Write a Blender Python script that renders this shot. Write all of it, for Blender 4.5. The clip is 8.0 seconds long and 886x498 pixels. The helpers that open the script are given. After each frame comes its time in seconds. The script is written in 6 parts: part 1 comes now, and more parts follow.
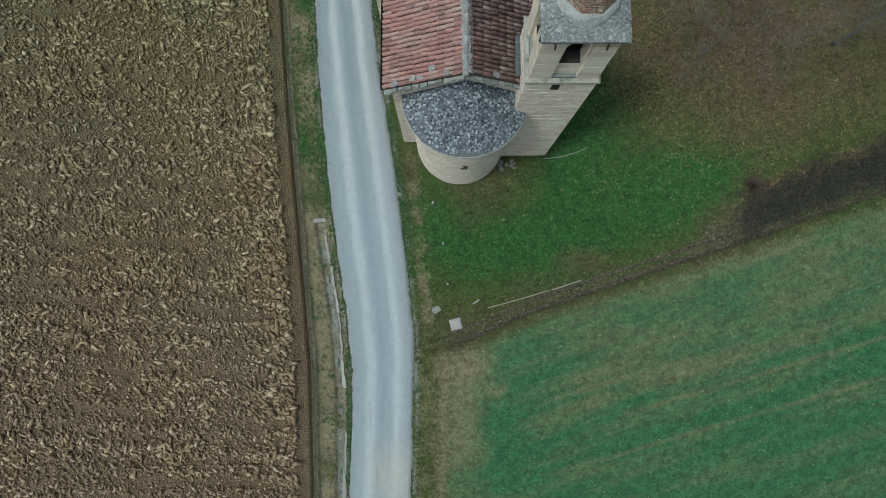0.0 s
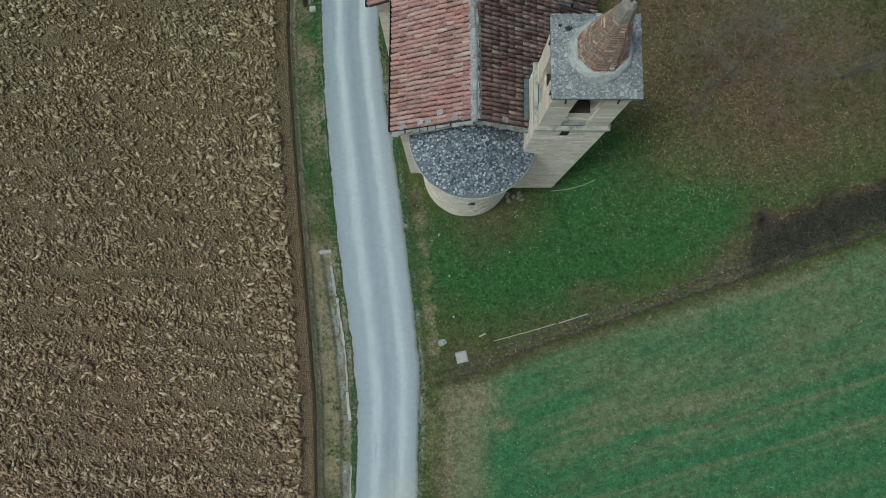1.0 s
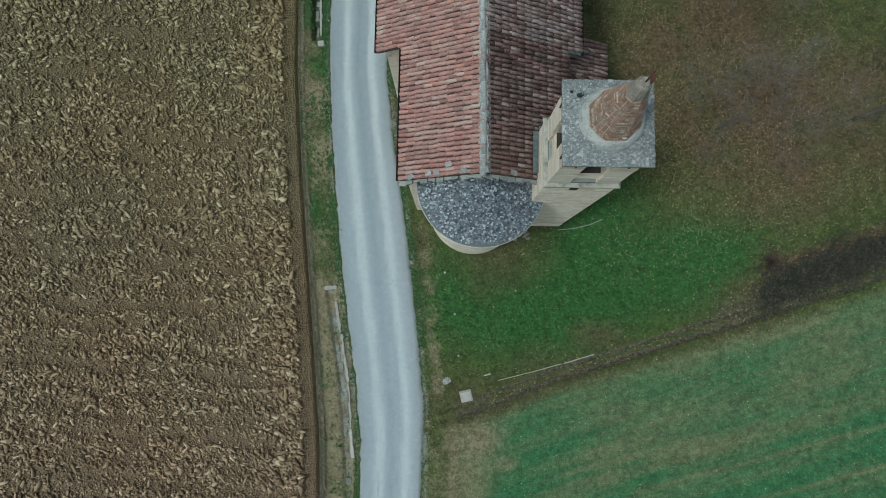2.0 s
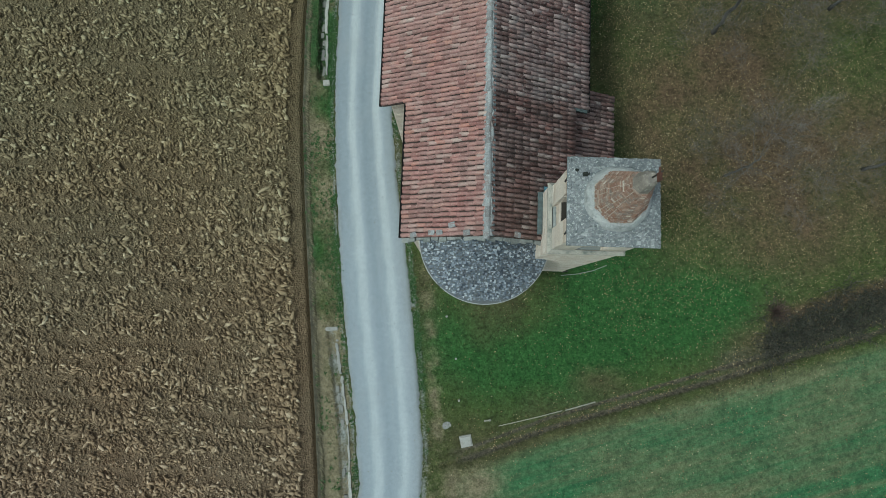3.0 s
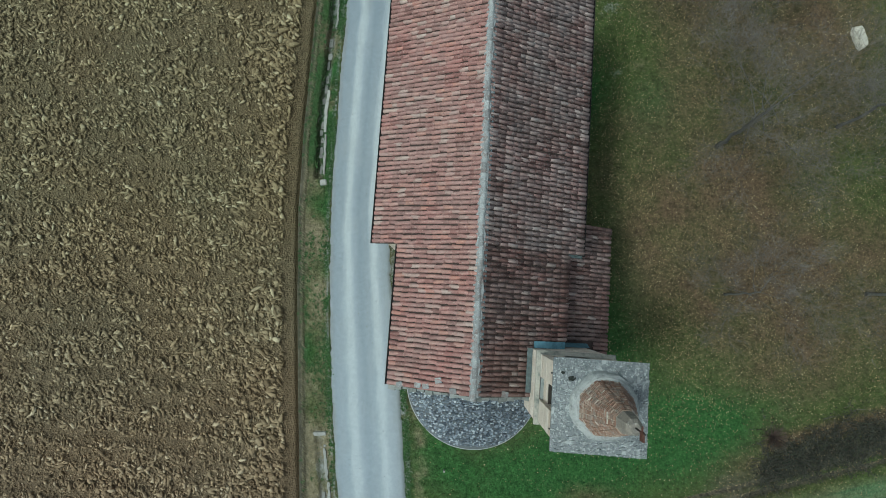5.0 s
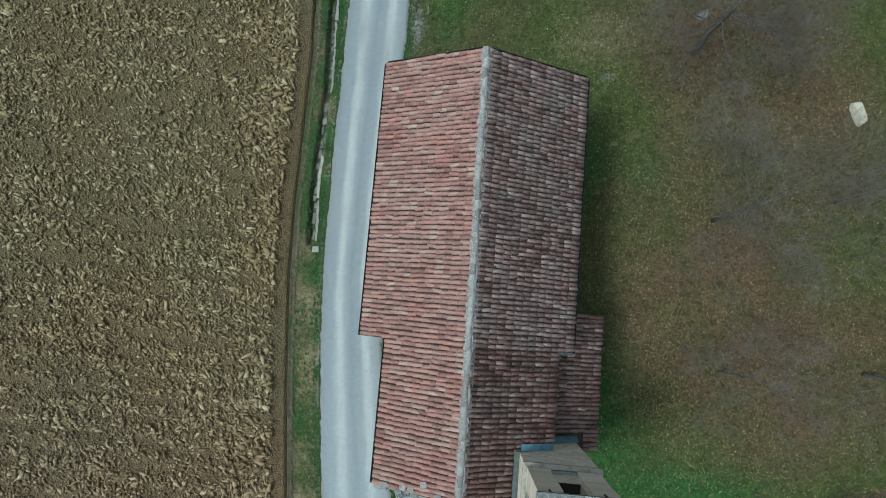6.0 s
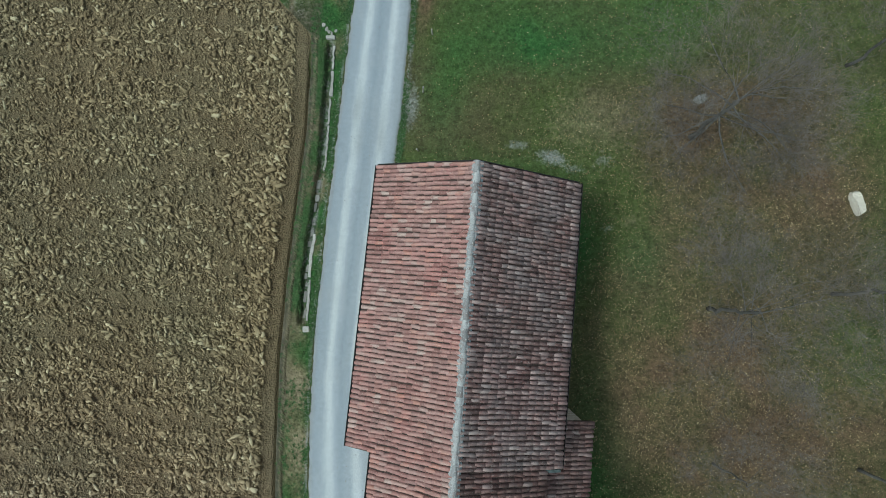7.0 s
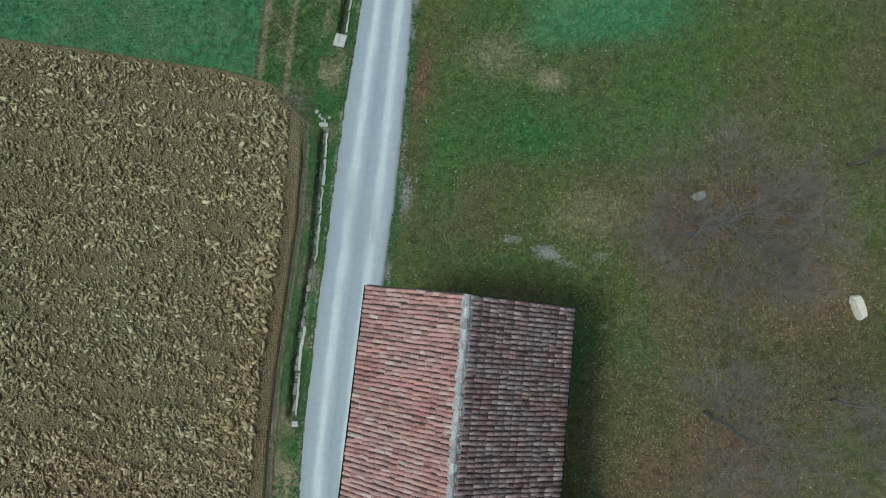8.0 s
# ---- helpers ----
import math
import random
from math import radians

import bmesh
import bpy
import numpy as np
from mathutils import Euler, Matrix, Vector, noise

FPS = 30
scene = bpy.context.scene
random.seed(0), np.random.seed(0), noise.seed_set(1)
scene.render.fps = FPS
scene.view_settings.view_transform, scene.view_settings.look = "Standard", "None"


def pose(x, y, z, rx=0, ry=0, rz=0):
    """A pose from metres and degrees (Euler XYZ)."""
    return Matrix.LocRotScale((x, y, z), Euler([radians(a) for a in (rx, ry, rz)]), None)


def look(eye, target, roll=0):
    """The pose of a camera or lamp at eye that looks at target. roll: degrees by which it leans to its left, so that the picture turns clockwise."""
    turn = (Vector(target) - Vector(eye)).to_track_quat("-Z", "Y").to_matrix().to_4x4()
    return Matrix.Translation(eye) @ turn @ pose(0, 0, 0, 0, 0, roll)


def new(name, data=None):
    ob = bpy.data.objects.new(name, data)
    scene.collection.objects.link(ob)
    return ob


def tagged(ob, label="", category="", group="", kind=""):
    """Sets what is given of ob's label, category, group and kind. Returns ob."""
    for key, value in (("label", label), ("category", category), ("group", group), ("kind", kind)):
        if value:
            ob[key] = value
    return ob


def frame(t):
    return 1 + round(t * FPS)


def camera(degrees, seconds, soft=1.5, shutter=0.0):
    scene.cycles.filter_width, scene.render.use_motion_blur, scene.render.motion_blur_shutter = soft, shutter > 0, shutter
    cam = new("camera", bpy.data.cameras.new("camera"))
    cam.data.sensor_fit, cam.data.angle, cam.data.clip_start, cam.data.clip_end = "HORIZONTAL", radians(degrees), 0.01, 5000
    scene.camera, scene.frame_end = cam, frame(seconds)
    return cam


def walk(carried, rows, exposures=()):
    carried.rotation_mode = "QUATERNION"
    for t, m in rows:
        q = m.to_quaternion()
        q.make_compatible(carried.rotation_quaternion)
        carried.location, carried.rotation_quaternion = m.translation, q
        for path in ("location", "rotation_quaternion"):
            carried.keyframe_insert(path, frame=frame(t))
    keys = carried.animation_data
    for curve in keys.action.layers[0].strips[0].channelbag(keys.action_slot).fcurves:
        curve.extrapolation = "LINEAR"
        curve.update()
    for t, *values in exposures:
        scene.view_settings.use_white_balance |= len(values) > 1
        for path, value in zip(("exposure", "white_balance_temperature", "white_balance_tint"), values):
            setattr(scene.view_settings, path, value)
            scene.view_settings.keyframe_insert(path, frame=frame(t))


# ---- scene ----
cam = camera(79.4, 8.0, soft=0.7)
METRES, EYE, TILT, LEAN, TURN = 24.0, 29.46, -85.0, 0.0, 0.0
ROWS = [
    (0.0, 0.0, 0.0, 0.0, 0.0, 0.0, -0.0),
    (0.5, -0.0036, 0.0022, 0.0314, 0.15, 0.09, -0.04),
    (1.0, -0.0075, 0.0048, 0.0669, 0.32, 0.21, -0.25),
    (2.5, -0.0155, 0.0139, 0.1882, 0.81, 0.55, -1.44),
    (3.0, -0.0155, 0.0167, 0.235, 0.97, 0.66, -1.95),
    (3.5, -0.0142, 0.0195, 0.2851, 1.13, 0.76, -2.48),
    (4.0, -0.0115, 0.0222, 0.3402, 1.3, 0.82, -2.97),
    (5.5, 0.0063, 0.0339, 0.5371, 1.78, 1.0, -4.24),
    (6.0, 0.0107, 0.0376, 0.6157, 1.88, 1.11, -4.62),
    (6.5, 0.0151, 0.0421, 0.7011, 2.0, 1.19, -4.98),
    (7.0, 0.0169, 0.0472, 0.7931, 2.11, 1.28, -5.34),
    (7.5, 0.017, 0.0544, 0.8915, 2.18, 1.35, -5.65),
    (8.0, 0.0151, 0.0629, 0.9961, 2.26, 1.42, -5.95),
]
walk(cam, [(t, pose(0, 0, EYE, TILT, LEAN, TURN) @ pose(METRES * x, METRES * y, METRES * z, 90 + pitch, roll, yaw)) for t, x, y, z, yaw, pitch, roll in ROWS],
     exposures=[(0.0, 0.03, 5980, -5), (4.0, 0.09, 5880, -10), (8.0, 0.33, 5880, -5)])

# ---------------------------------------------------------------- light
SUN_ELEV, SUN_AZ = 62.0, 248.0          # degrees; azimuth clockwise from north (+y)
world = bpy.data.worlds.new("overcast_sky")
scene.world = world
world.use_nodes = True
wn = world.node_tree.nodes
sky = wn.new("ShaderNodeTexSky")
sky.sky_type = "NISHITA"
sky.sun_disc = False
sky.sun_elevation, sky.sun_rotation = radians(SUN_ELEV), radians(SUN_AZ)
sky.air_density, sky.dust_density, sky.ozone_density = 1.0, 4.0, 1.0
wn["Background"].inputs["Strength"].default_value = 0.108
veil = wn.new("ShaderNodeHueSaturation")          # cloud takes most of the blue out of the sky
veil.inputs["Saturation"].default_value = 0.45
world.node_tree.links.new(sky.outputs["Color"], veil.inputs["Color"])
world.node_tree.links.new(veil.outputs["Color"], wn["Background"].inputs["Color"])
sun_dir = Vector((math.sin(radians(SUN_AZ)) * math.cos(radians(SUN_ELEV)), math.cos(radians(SUN_AZ)) * math.cos(radians(SUN_ELEV)), math.sin(radians(SUN_ELEV))))
sun = new("sun", bpy.data.lights.new("sun", "SUN"))
sun.data.energy, sun.data.angle, sun.data.color = 1.55, radians(12), (1.0, 0.985, 0.96)
sun.matrix_world = look(sun_dir * 200, (0, 0, 0))


# ---------------------------------------------------------------- materials
def material(name, rough=0.9, metal=0.0):
    m = bpy.data.materials.new(name)
    m.use_nodes = True
    b = m.node_tree.nodes["Principled BSDF"]
    b.inputs["Roughness"].default_value, b.inputs["Metallic"].default_value = rough, metal
    b.inputs["Specular IOR Level"].default_value = 0.25
    return m, m.node_tree, b


def node(nt, kind, inputs=(), **attrs):
    n = nt.nodes.new(kind)
    for k, v in attrs.items():
        setattr(n, k, v)
    for k, v in dict(inputs).items():
        if hasattr(v, "is_output"):
            nt.links.new(v, n.inputs[k])
        else:
            n.inputs[k].default_value = v
    return n


def where(nt):
    return node(nt, "ShaderNodeNewGeometry").outputs["Position"]


def noisy(nt, scale, detail=4, rough=0.6, vec=None, distort=0.0):
    n = node(nt, "ShaderNodeTexNoise", {"Vector": vec or where(nt), "Scale": scale, "Detail": detail, "Roughness": rough, "Distortion": distort})
    return n.outputs["Fac"]


def ramp(nt, fac, stops):
    r = node(nt, "ShaderNodeValToRGB", {"Fac": fac})
    el = r.color_ramp.elements
    while len(el) < len(stops):
        el.new(0.5)
    for e, (p, c) in zip(el, stops):
        e.position = p
        e.color = (*c, 1) if len(c) == 3 else c
    return r.outputs["Color"]


def step(nt, fac, a, b):
    r = node(nt, "ShaderNodeMapRange", {"Value": fac, "From Min": a, "From Max": b})
    return r.outputs["Result"]


def mix(nt, fac, a, b, blend="MIX"):
    n = node(nt, "ShaderNodeMix", data_type="RGBA", blend_type=blend)
    for k, v in ((0, fac), (6, a), (7, b)):
        if hasattr(v, "is_output"):
            nt.links.new(v, n.inputs[k])
        elif k == 0:
            n.inputs[k].default_value = v
        else:
            n.inputs[k].default_value = (*v, 1)
    return n.outputs[2]


def maths(nt, op, a, b=0.0):
    n = node(nt, "ShaderNodeMath", {0: a, 1: b}, operation=op)
    return n.outputs[0]


def bump(nt, b, height, strength=0.5, dist=0.02):
    n = node(nt, "ShaderNodeBump", {"Height": height, "Strength": strength, "Distance": dist})
    nt.links.new(n.outputs["Normal"], b.inputs["Normal"])


def chance(nt):
    """One random number a piece, for single objects and joined islands alike."""
    a = node(nt, "ShaderNodeObjectInfo").outputs["Random"]
    c = node(nt, "ShaderNodeNewGeometry").outputs["Random Per Island"]
    return maths(nt, "FRACT", maths(nt, "ADD", a, c))


def paint(nt, b, colour):
    nt.links.new(colour, b.inputs["Base Color"])


def make_tile(name, stops, lichen, amount, moss):
    m, nt, b = material(name, 0.88)
    col = ramp(nt, chance(nt), stops)
    col = mix(nt, step(nt, noisy(nt, 0.5, 4, 0.65), 0.45, 0.62), col, (1.06, 0.95, 0.96), "MULTIPLY")
    grain = noisy(nt, 38, 5, 0.7)
    col = mix(nt, 0.5, col, ramp(nt, grain, [(0.3, (0.3, 0.29, 0.29)), (0.7, (1.05, 1.05, 1.05))]), "MULTIPLY")
    patch = step(nt, noisy(nt, 0.9, 5, 0.65), 0.42, 0.68)
    col = mix(nt, maths(nt, "MULTIPLY", patch, amount), col, lichen)
    spots = step(nt, noisy(nt, 13, 5, 0.75), 0.54, 0.66)
    col = mix(nt, maths(nt, "MULTIPLY", spots, amount * 1.3), col, (lichen[0] * 1.35, lichen[1] * 1.4, lichen[2] * 1.35))
    dark = step(nt, noisy(nt, 6, 4, 0.7), 0.55, 0.75)
    col = mix(nt, maths(nt, "MULTIPLY", dark, moss), col, (0.045, 0.035, 0.032))
    paint(nt, b, col)
    bump(nt, b, grain, 0.35, 0.012)
    return m


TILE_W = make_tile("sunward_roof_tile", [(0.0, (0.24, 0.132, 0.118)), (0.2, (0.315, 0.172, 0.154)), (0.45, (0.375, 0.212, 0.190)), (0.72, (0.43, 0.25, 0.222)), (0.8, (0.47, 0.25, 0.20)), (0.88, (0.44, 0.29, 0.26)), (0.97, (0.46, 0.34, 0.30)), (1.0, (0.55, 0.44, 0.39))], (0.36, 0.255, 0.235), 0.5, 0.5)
# east tiles: most base tones set darker than the west ones, plus grey lichen
TILE_E = make_tile("dark_lichened_roof_tile", [(0.0, (0.16, 0.10, 0.092)), (0.3, (0.265, 0.162, 0.145)), (0.6, (0.35, 0.222, 0.20)), (0.85, (0.44, 0.31, 0.28)), (1.0, (0.60, 0.48, 0.44))], (0.33, 0.295, 0.285), 0.55, 0.7)

# choir east and annex tiles: a darker version of the east ones
TILE_C = make_tile("darker_choir_tile", [(0.0, (0.13, 0.078, 0.07)), (0.3, (0.215, 0.125, 0.11)), (0.65, (0.28, 0.168, 0.148)), (0.9, (0.36, 0.245, 0.22)), (1.0, (0.52, 0.42, 0.38))], (0.27, 0.235, 0.225), 0.35, 0.8)


def make_stone(name, stops, stain, stain_at, scale=1.6, rough=0.92, grain_scale=26, fleck=None, fleck_at=0.6):
    m, nt, b = material(name, rough)
    col = ramp(nt, chance(nt), stops)
    grain = noisy(nt, grain_scale, 6, 0.7)
    col = mix(nt, 0.55, col, ramp(nt, grain, [(0.28, (0.42, 0.42, 0.42)), (0.72, (1, 1, 1))]), "MULTIPLY")
    col = mix(nt, step(nt, noisy(nt, scale, 5, 0.7), stain_at, stain_at + 0.2), col, stain)
    if fleck:
        col = mix(nt, maths(nt, "MULTIPLY", step(nt, noisy(nt, 15, 5, 0.75), fleck_at, fleck_at + 0.06), 0.85), col, fleck)
    paint(nt, b, col)
    bump(nt, b, grain, 0.7, 0.035)
    return m


WALL_STONE = make_stone("pale_wall_stone", [(0.0, (0.64, 0.53, 0.43)), (0.3, (0.72, 0.63, 0.535)), (0.75, (0.76, 0.68, 0.59)), (1.0, (0.81, 0.745, 0.665))], (0.57, 0.485, 0.40), 0.58, 1.1)
WARM_STONE = make_stone("warm_brick_stone", [(0.0, (0.50, 0.36, 0.26)), (0.5, (0.60, 0.48, 0.37)), (1.0, (0.70, 0.60, 0.49))], (0.46, 0.30, 0.20), 0.60, 2.6)
MORTAR = make_stone("wall_mortar", [(0.0, (0.62, 0.545, 0.46)), (1.0, (0.69, 0.615, 0.53))], (0.50, 0.43, 0.355), 0.58, 1.1)
COPING = make_stone("grey_mossy_stone", [(0.0, (0.22, 0.235, 0.225)), (1.0, (0.32, 0.33, 0.315))], (0.13, 0.155, 0.14), 0.52, 3.0)
ROOF_STONE = make_stone("rubble_roof_stone", [(0.0, (0.06, 0.074, 0.095)), (0.3, (0.15, 0.178, 0.215)), (0.6, (0.25, 0.288, 0.338)), (0.85, (0.38, 0.43, 0.48)), (1.0, (0.58, 0.62, 0.655))], (0.13, 0.145, 0.155), 0.62, 1.3, 0.92, 44)
TOWER_SLAB = make_stone("lichened_roof_slab", [(0.0, (0.19, 0.205, 0.215)), (0.6, (0.235, 0.25, 0.256)), (0.92, (0.285, 0.30, 0.302)), (1.0, (0.44, 0.455, 0.45))], (0.115, 0.127, 0.13), 0.50, 2.2, 0.92, 17, (0.46, 0.48, 0.47), 0.545)
TOWER_BED = make_stone("lichened_slab_bed", [(0.0, (0.16, 0.17, 0.172)), (1.0, (0.21, 0.22, 0.22))], (0.10, 0.107, 0.107), 0.5, 6.0)
# belfry interior: near-black stone, its shade put into the colour
INSIDE = make_stone("shaded_inner_stone", [(0.0, (0.035, 0.03, 0.026)), (1.0, (0.05, 0.043, 0.036))], (0.025, 0.022, 0.02), 0.55)
# bed coloured darker than terracotta, so it holds the shade of the tile gaps
ROOF_BED = make_stone("gap_shade_pan_bed", [(0.0, (0.06, 0.043, 0.038)), (1.0, (0.095, 0.066, 0.058))], (0.04, 0.035, 0.032), 0.5, 2.5)
APSE_BED = make_stone("grey_mortar_bed", [(0.0, (0.15, 0.16, 0.17)), (1.0, (0.19, 0.20, 0.21))], (0.10, 0.11, 0.115), 0.55, 5.0)
RIDGE = make_stone("lichen_grey_ridge", [(0.0, (0.24, 0.235, 0.235)), (0.5, (0.33, 0.345, 0.35)), (1.0, (0.44, 0.45, 0.45))], (0.20, 0.15, 0.135), 0.50, 5.0, 0.92, 26, (0.50, 0.52, 0.52), 0.58)
PLASTER = make_stone("pale_mortar_collar", [(0.0, (0.40, 0.41, 0.40)), (1.0, (0.50, 0.51, 0.50))], (0.22, 0.23, 0.225), 0.50, 4.0)
BRICK = make_stone("spire_brick", [(0.0, (0.25, 0.145, 0.105)), (0.4, (0.32, 0.195, 0.145)), (0.75, (0.37, 0.25, 0.19)), (0.9, (0.41, 0.31, 0.25)), (1.0, (0.60, 0.53, 0.45))], (0.21, 0.19, 0.165), 0.48, 4.5, 0.92, 26, (0.52, 0.47, 0.40), 0.585)
SPIRE_BED = make_stone("spire_mortar", [(0.0, (0.46, 0.40, 0.32)), (1.0, (0.54, 0.48, 0.40))], (0.27, 0.23, 0.19), 0.55, 5.0)
CAP = make_stone("worn_cap_mortar", [(0.0, (0.25, 0.215, 0.18)), (1.0, (0.31, 0.275, 0.235))], (0.17, 0.155, 0.14), 0.48, 7.0, 0.92, 26, (0.46, 0.43, 0.38), 0.58)
CONCRETE = make_stone("pale_concrete", [(0.0, (0.34, 0.335, 0.315)), (1.0, (0.47, 0.46, 0.43))], (0.22, 0.21, 0.185), 0.52, 4.0)
LEDGE = make_stone("stained_ledge_stone", [(0.0, (0.40, 0.375, 0.325)), (1.0, (0.50, 0.465, 0.40))], (0.15, 0.16, 0.145), 0.47, 2.6)
LINING = make_stone("dirty_ditch_stone", [(0.0, (0.19, 0.188, 0.175)), (1.0, (0.32, 0.316, 0.30))], (0.10, 0.098, 0.082), 0.5, 3.5)
ROCK = make_stone("cream_rock", [(0.0, (0.58, 0.54, 0.45)), (1.0, (0.66, 0.62, 0.53))], (0.42, 0.38, 0.31), 0.62, 3.0)
GREY_ROCK = make_stone("grey_field_stone", [(0.0, (0.22, 0.22, 0.21)), (1.0, (0.33, 0.33, 0.32))], (0.16, 0.17, 0.15), 0.58, 3.0)


def plain(name, colour, rough=0.7, metal=0.0, vary=0.25, scale=14):
    m, nt, b = material(name, rough, metal)
    dark = tuple(c * (1 - vary) for c in colour)
    lite = tuple(min(1, c * (1 + vary)) for c in colour)
    g = noisy(nt, scale, 5, 0.65)
    paint(nt, b, ramp(nt, g, [(0.3, dark), (0.7, lite)]))
    bump(nt, b, g, 0.2, 0.01)
    return m


GUTTER = plain("dark_gutter_metal", (0.035, 0.033, 0.032), 0.5, 0.6)
FLASHING = plain("blue_grey_flashing", (0.13, 0.25, 0.31), 0.5, 0.2, 0.3, 5)
LEAD = plain("teal_grey_lead", (0.075, 0.095, 0.095), 0.7, 0.1, 0.45, 6)
PRESSED = plain("pressed_verge_earth", (0.175, 0.155, 0.10), 0.95, 0, 0.35, 3)
RUST = plain("rusty_red_iron", (0.115, 0.055, 0.042), 0.75, 0.3, 0.35)
IRON = plain("dark_iron", (0.05, 0.045, 0.042), 0.6, 0.6)
BELL = plain("dull_bronze", (0.16, 0.13, 0.07), 0.45, 0.8)
BARK = plain("grey_bark", (0.105, 0.103, 0.097), 0.95, 0, 0.45, 9)
TWIG = plain("brown_grey_twig", (0.125, 0.113, 0.10), 0.95, 0, 0.5, 1.2)
BRAMBLE = plain("dark_bramble_stem", (0.068, 0.064, 0.054), 0.95, 0, 0.7, 3.0)
POST = plain("weathered_pale_post", (0.34, 0.325, 0.28), 0.85, 0, 0.3, 20)


def make_soil():
    m, nt, b = material("ploughed_soil", 0.97)
    p = where(nt)
    col = ramp(nt, noisy(nt, 0.35, 5, 0.6), [(0.3, (0.24, 0.175, 0.114)), (0.7, (0.30, 0.222, 0.148))])
    # low spots and gaps between crumbs multiplied darker: crevice shade in the colour
    fine = noisy(nt, 9, 7, 0.75)
    col = mix(nt, 0.7, col, ramp(nt, fine, [(0.34, (0.32, 0.31, 0.30)), (0.60, (1.0, 1.0, 1.0))]), "MULTIPLY")
    crumbs = node(nt, "ShaderNodeTexVoronoi", {"Vector": p, "Scale": 11.0}).outputs["Distance"]
    col = mix(nt, 0.4, col, ramp(nt, crumbs, [(0.1, (1.15, 1.13, 1.1)), (0.55, (0.42, 0.40, 0.38))]), "MULTIPLY")
    col = mix(nt, step(nt, noisy(nt, 0.13, 4, 0.6), 0.42, 0.62), col, (1.03, 0.97, 0.94), "MULTIPLY")
    col = mix(nt, step(nt, node(nt, "ShaderNodeSeparateXYZ", {"Vector": where(nt)}).outputs[1], -6.0, 16.0), col, (0.85, 0.97, 0.86), "MULTIPLY")
    paint(nt, b, col)
    bump(nt, b, maths(nt, "SUBTRACT", fine, maths(nt, "MULTIPLY", crumbs, 0.7)), 1.0, 0.14)
    return m


def make_clod():
    m, nt, b = material("earth_clod", 0.96)
    col = ramp(nt, chance(nt), [(0.0, (0.185, 0.134, 0.087)), (0.5, (0.285, 0.21, 0.14)), (0.85, (0.38, 0.288, 0.195)), (1.0, (0.55, 0.445, 0.33))])
    g = noisy(nt, 18, 5, 0.7)
    col = mix(nt, 0.5, col, ramp(nt, g, [(0.3, (0.55, 0.53, 0.5)), (0.7, (1.05, 1.05, 1.05))]), "MULTIPLY")
    col = mix(nt, 0.6, col, ramp(nt, noisy(nt, 0.3, 4, 0.6), [(0.3, (0.84, 0.82, 0.80)), (0.7, (1.05, 1.04, 1.0))]), "MULTIPLY")
    col = mix(nt, step(nt, noisy(nt, 0.13, 4, 0.6), 0.42, 0.62), col, (1.03, 0.97, 0.94), "MULTIPLY")
    col = mix(nt, step(nt, node(nt, "ShaderNodeSeparateXYZ", {"Vector": where(nt)}).outputs[1], -6.0, 16.0), col, (0.85, 0.97, 0.86), "MULTIPLY")
    paint(nt, b, col)
    bump(nt, b, g, 0.6, 0.03)
    return m


def zones(nt, name):
    n = node(nt, "ShaderNodeAttribute", attribute_name=name)
    s = node(nt, "ShaderNodeSeparateColor", {"Color": n.outputs["Color"]})
    return s.outputs[0], s.outputs[1], s.outputs[2], n.outputs["Alpha"]


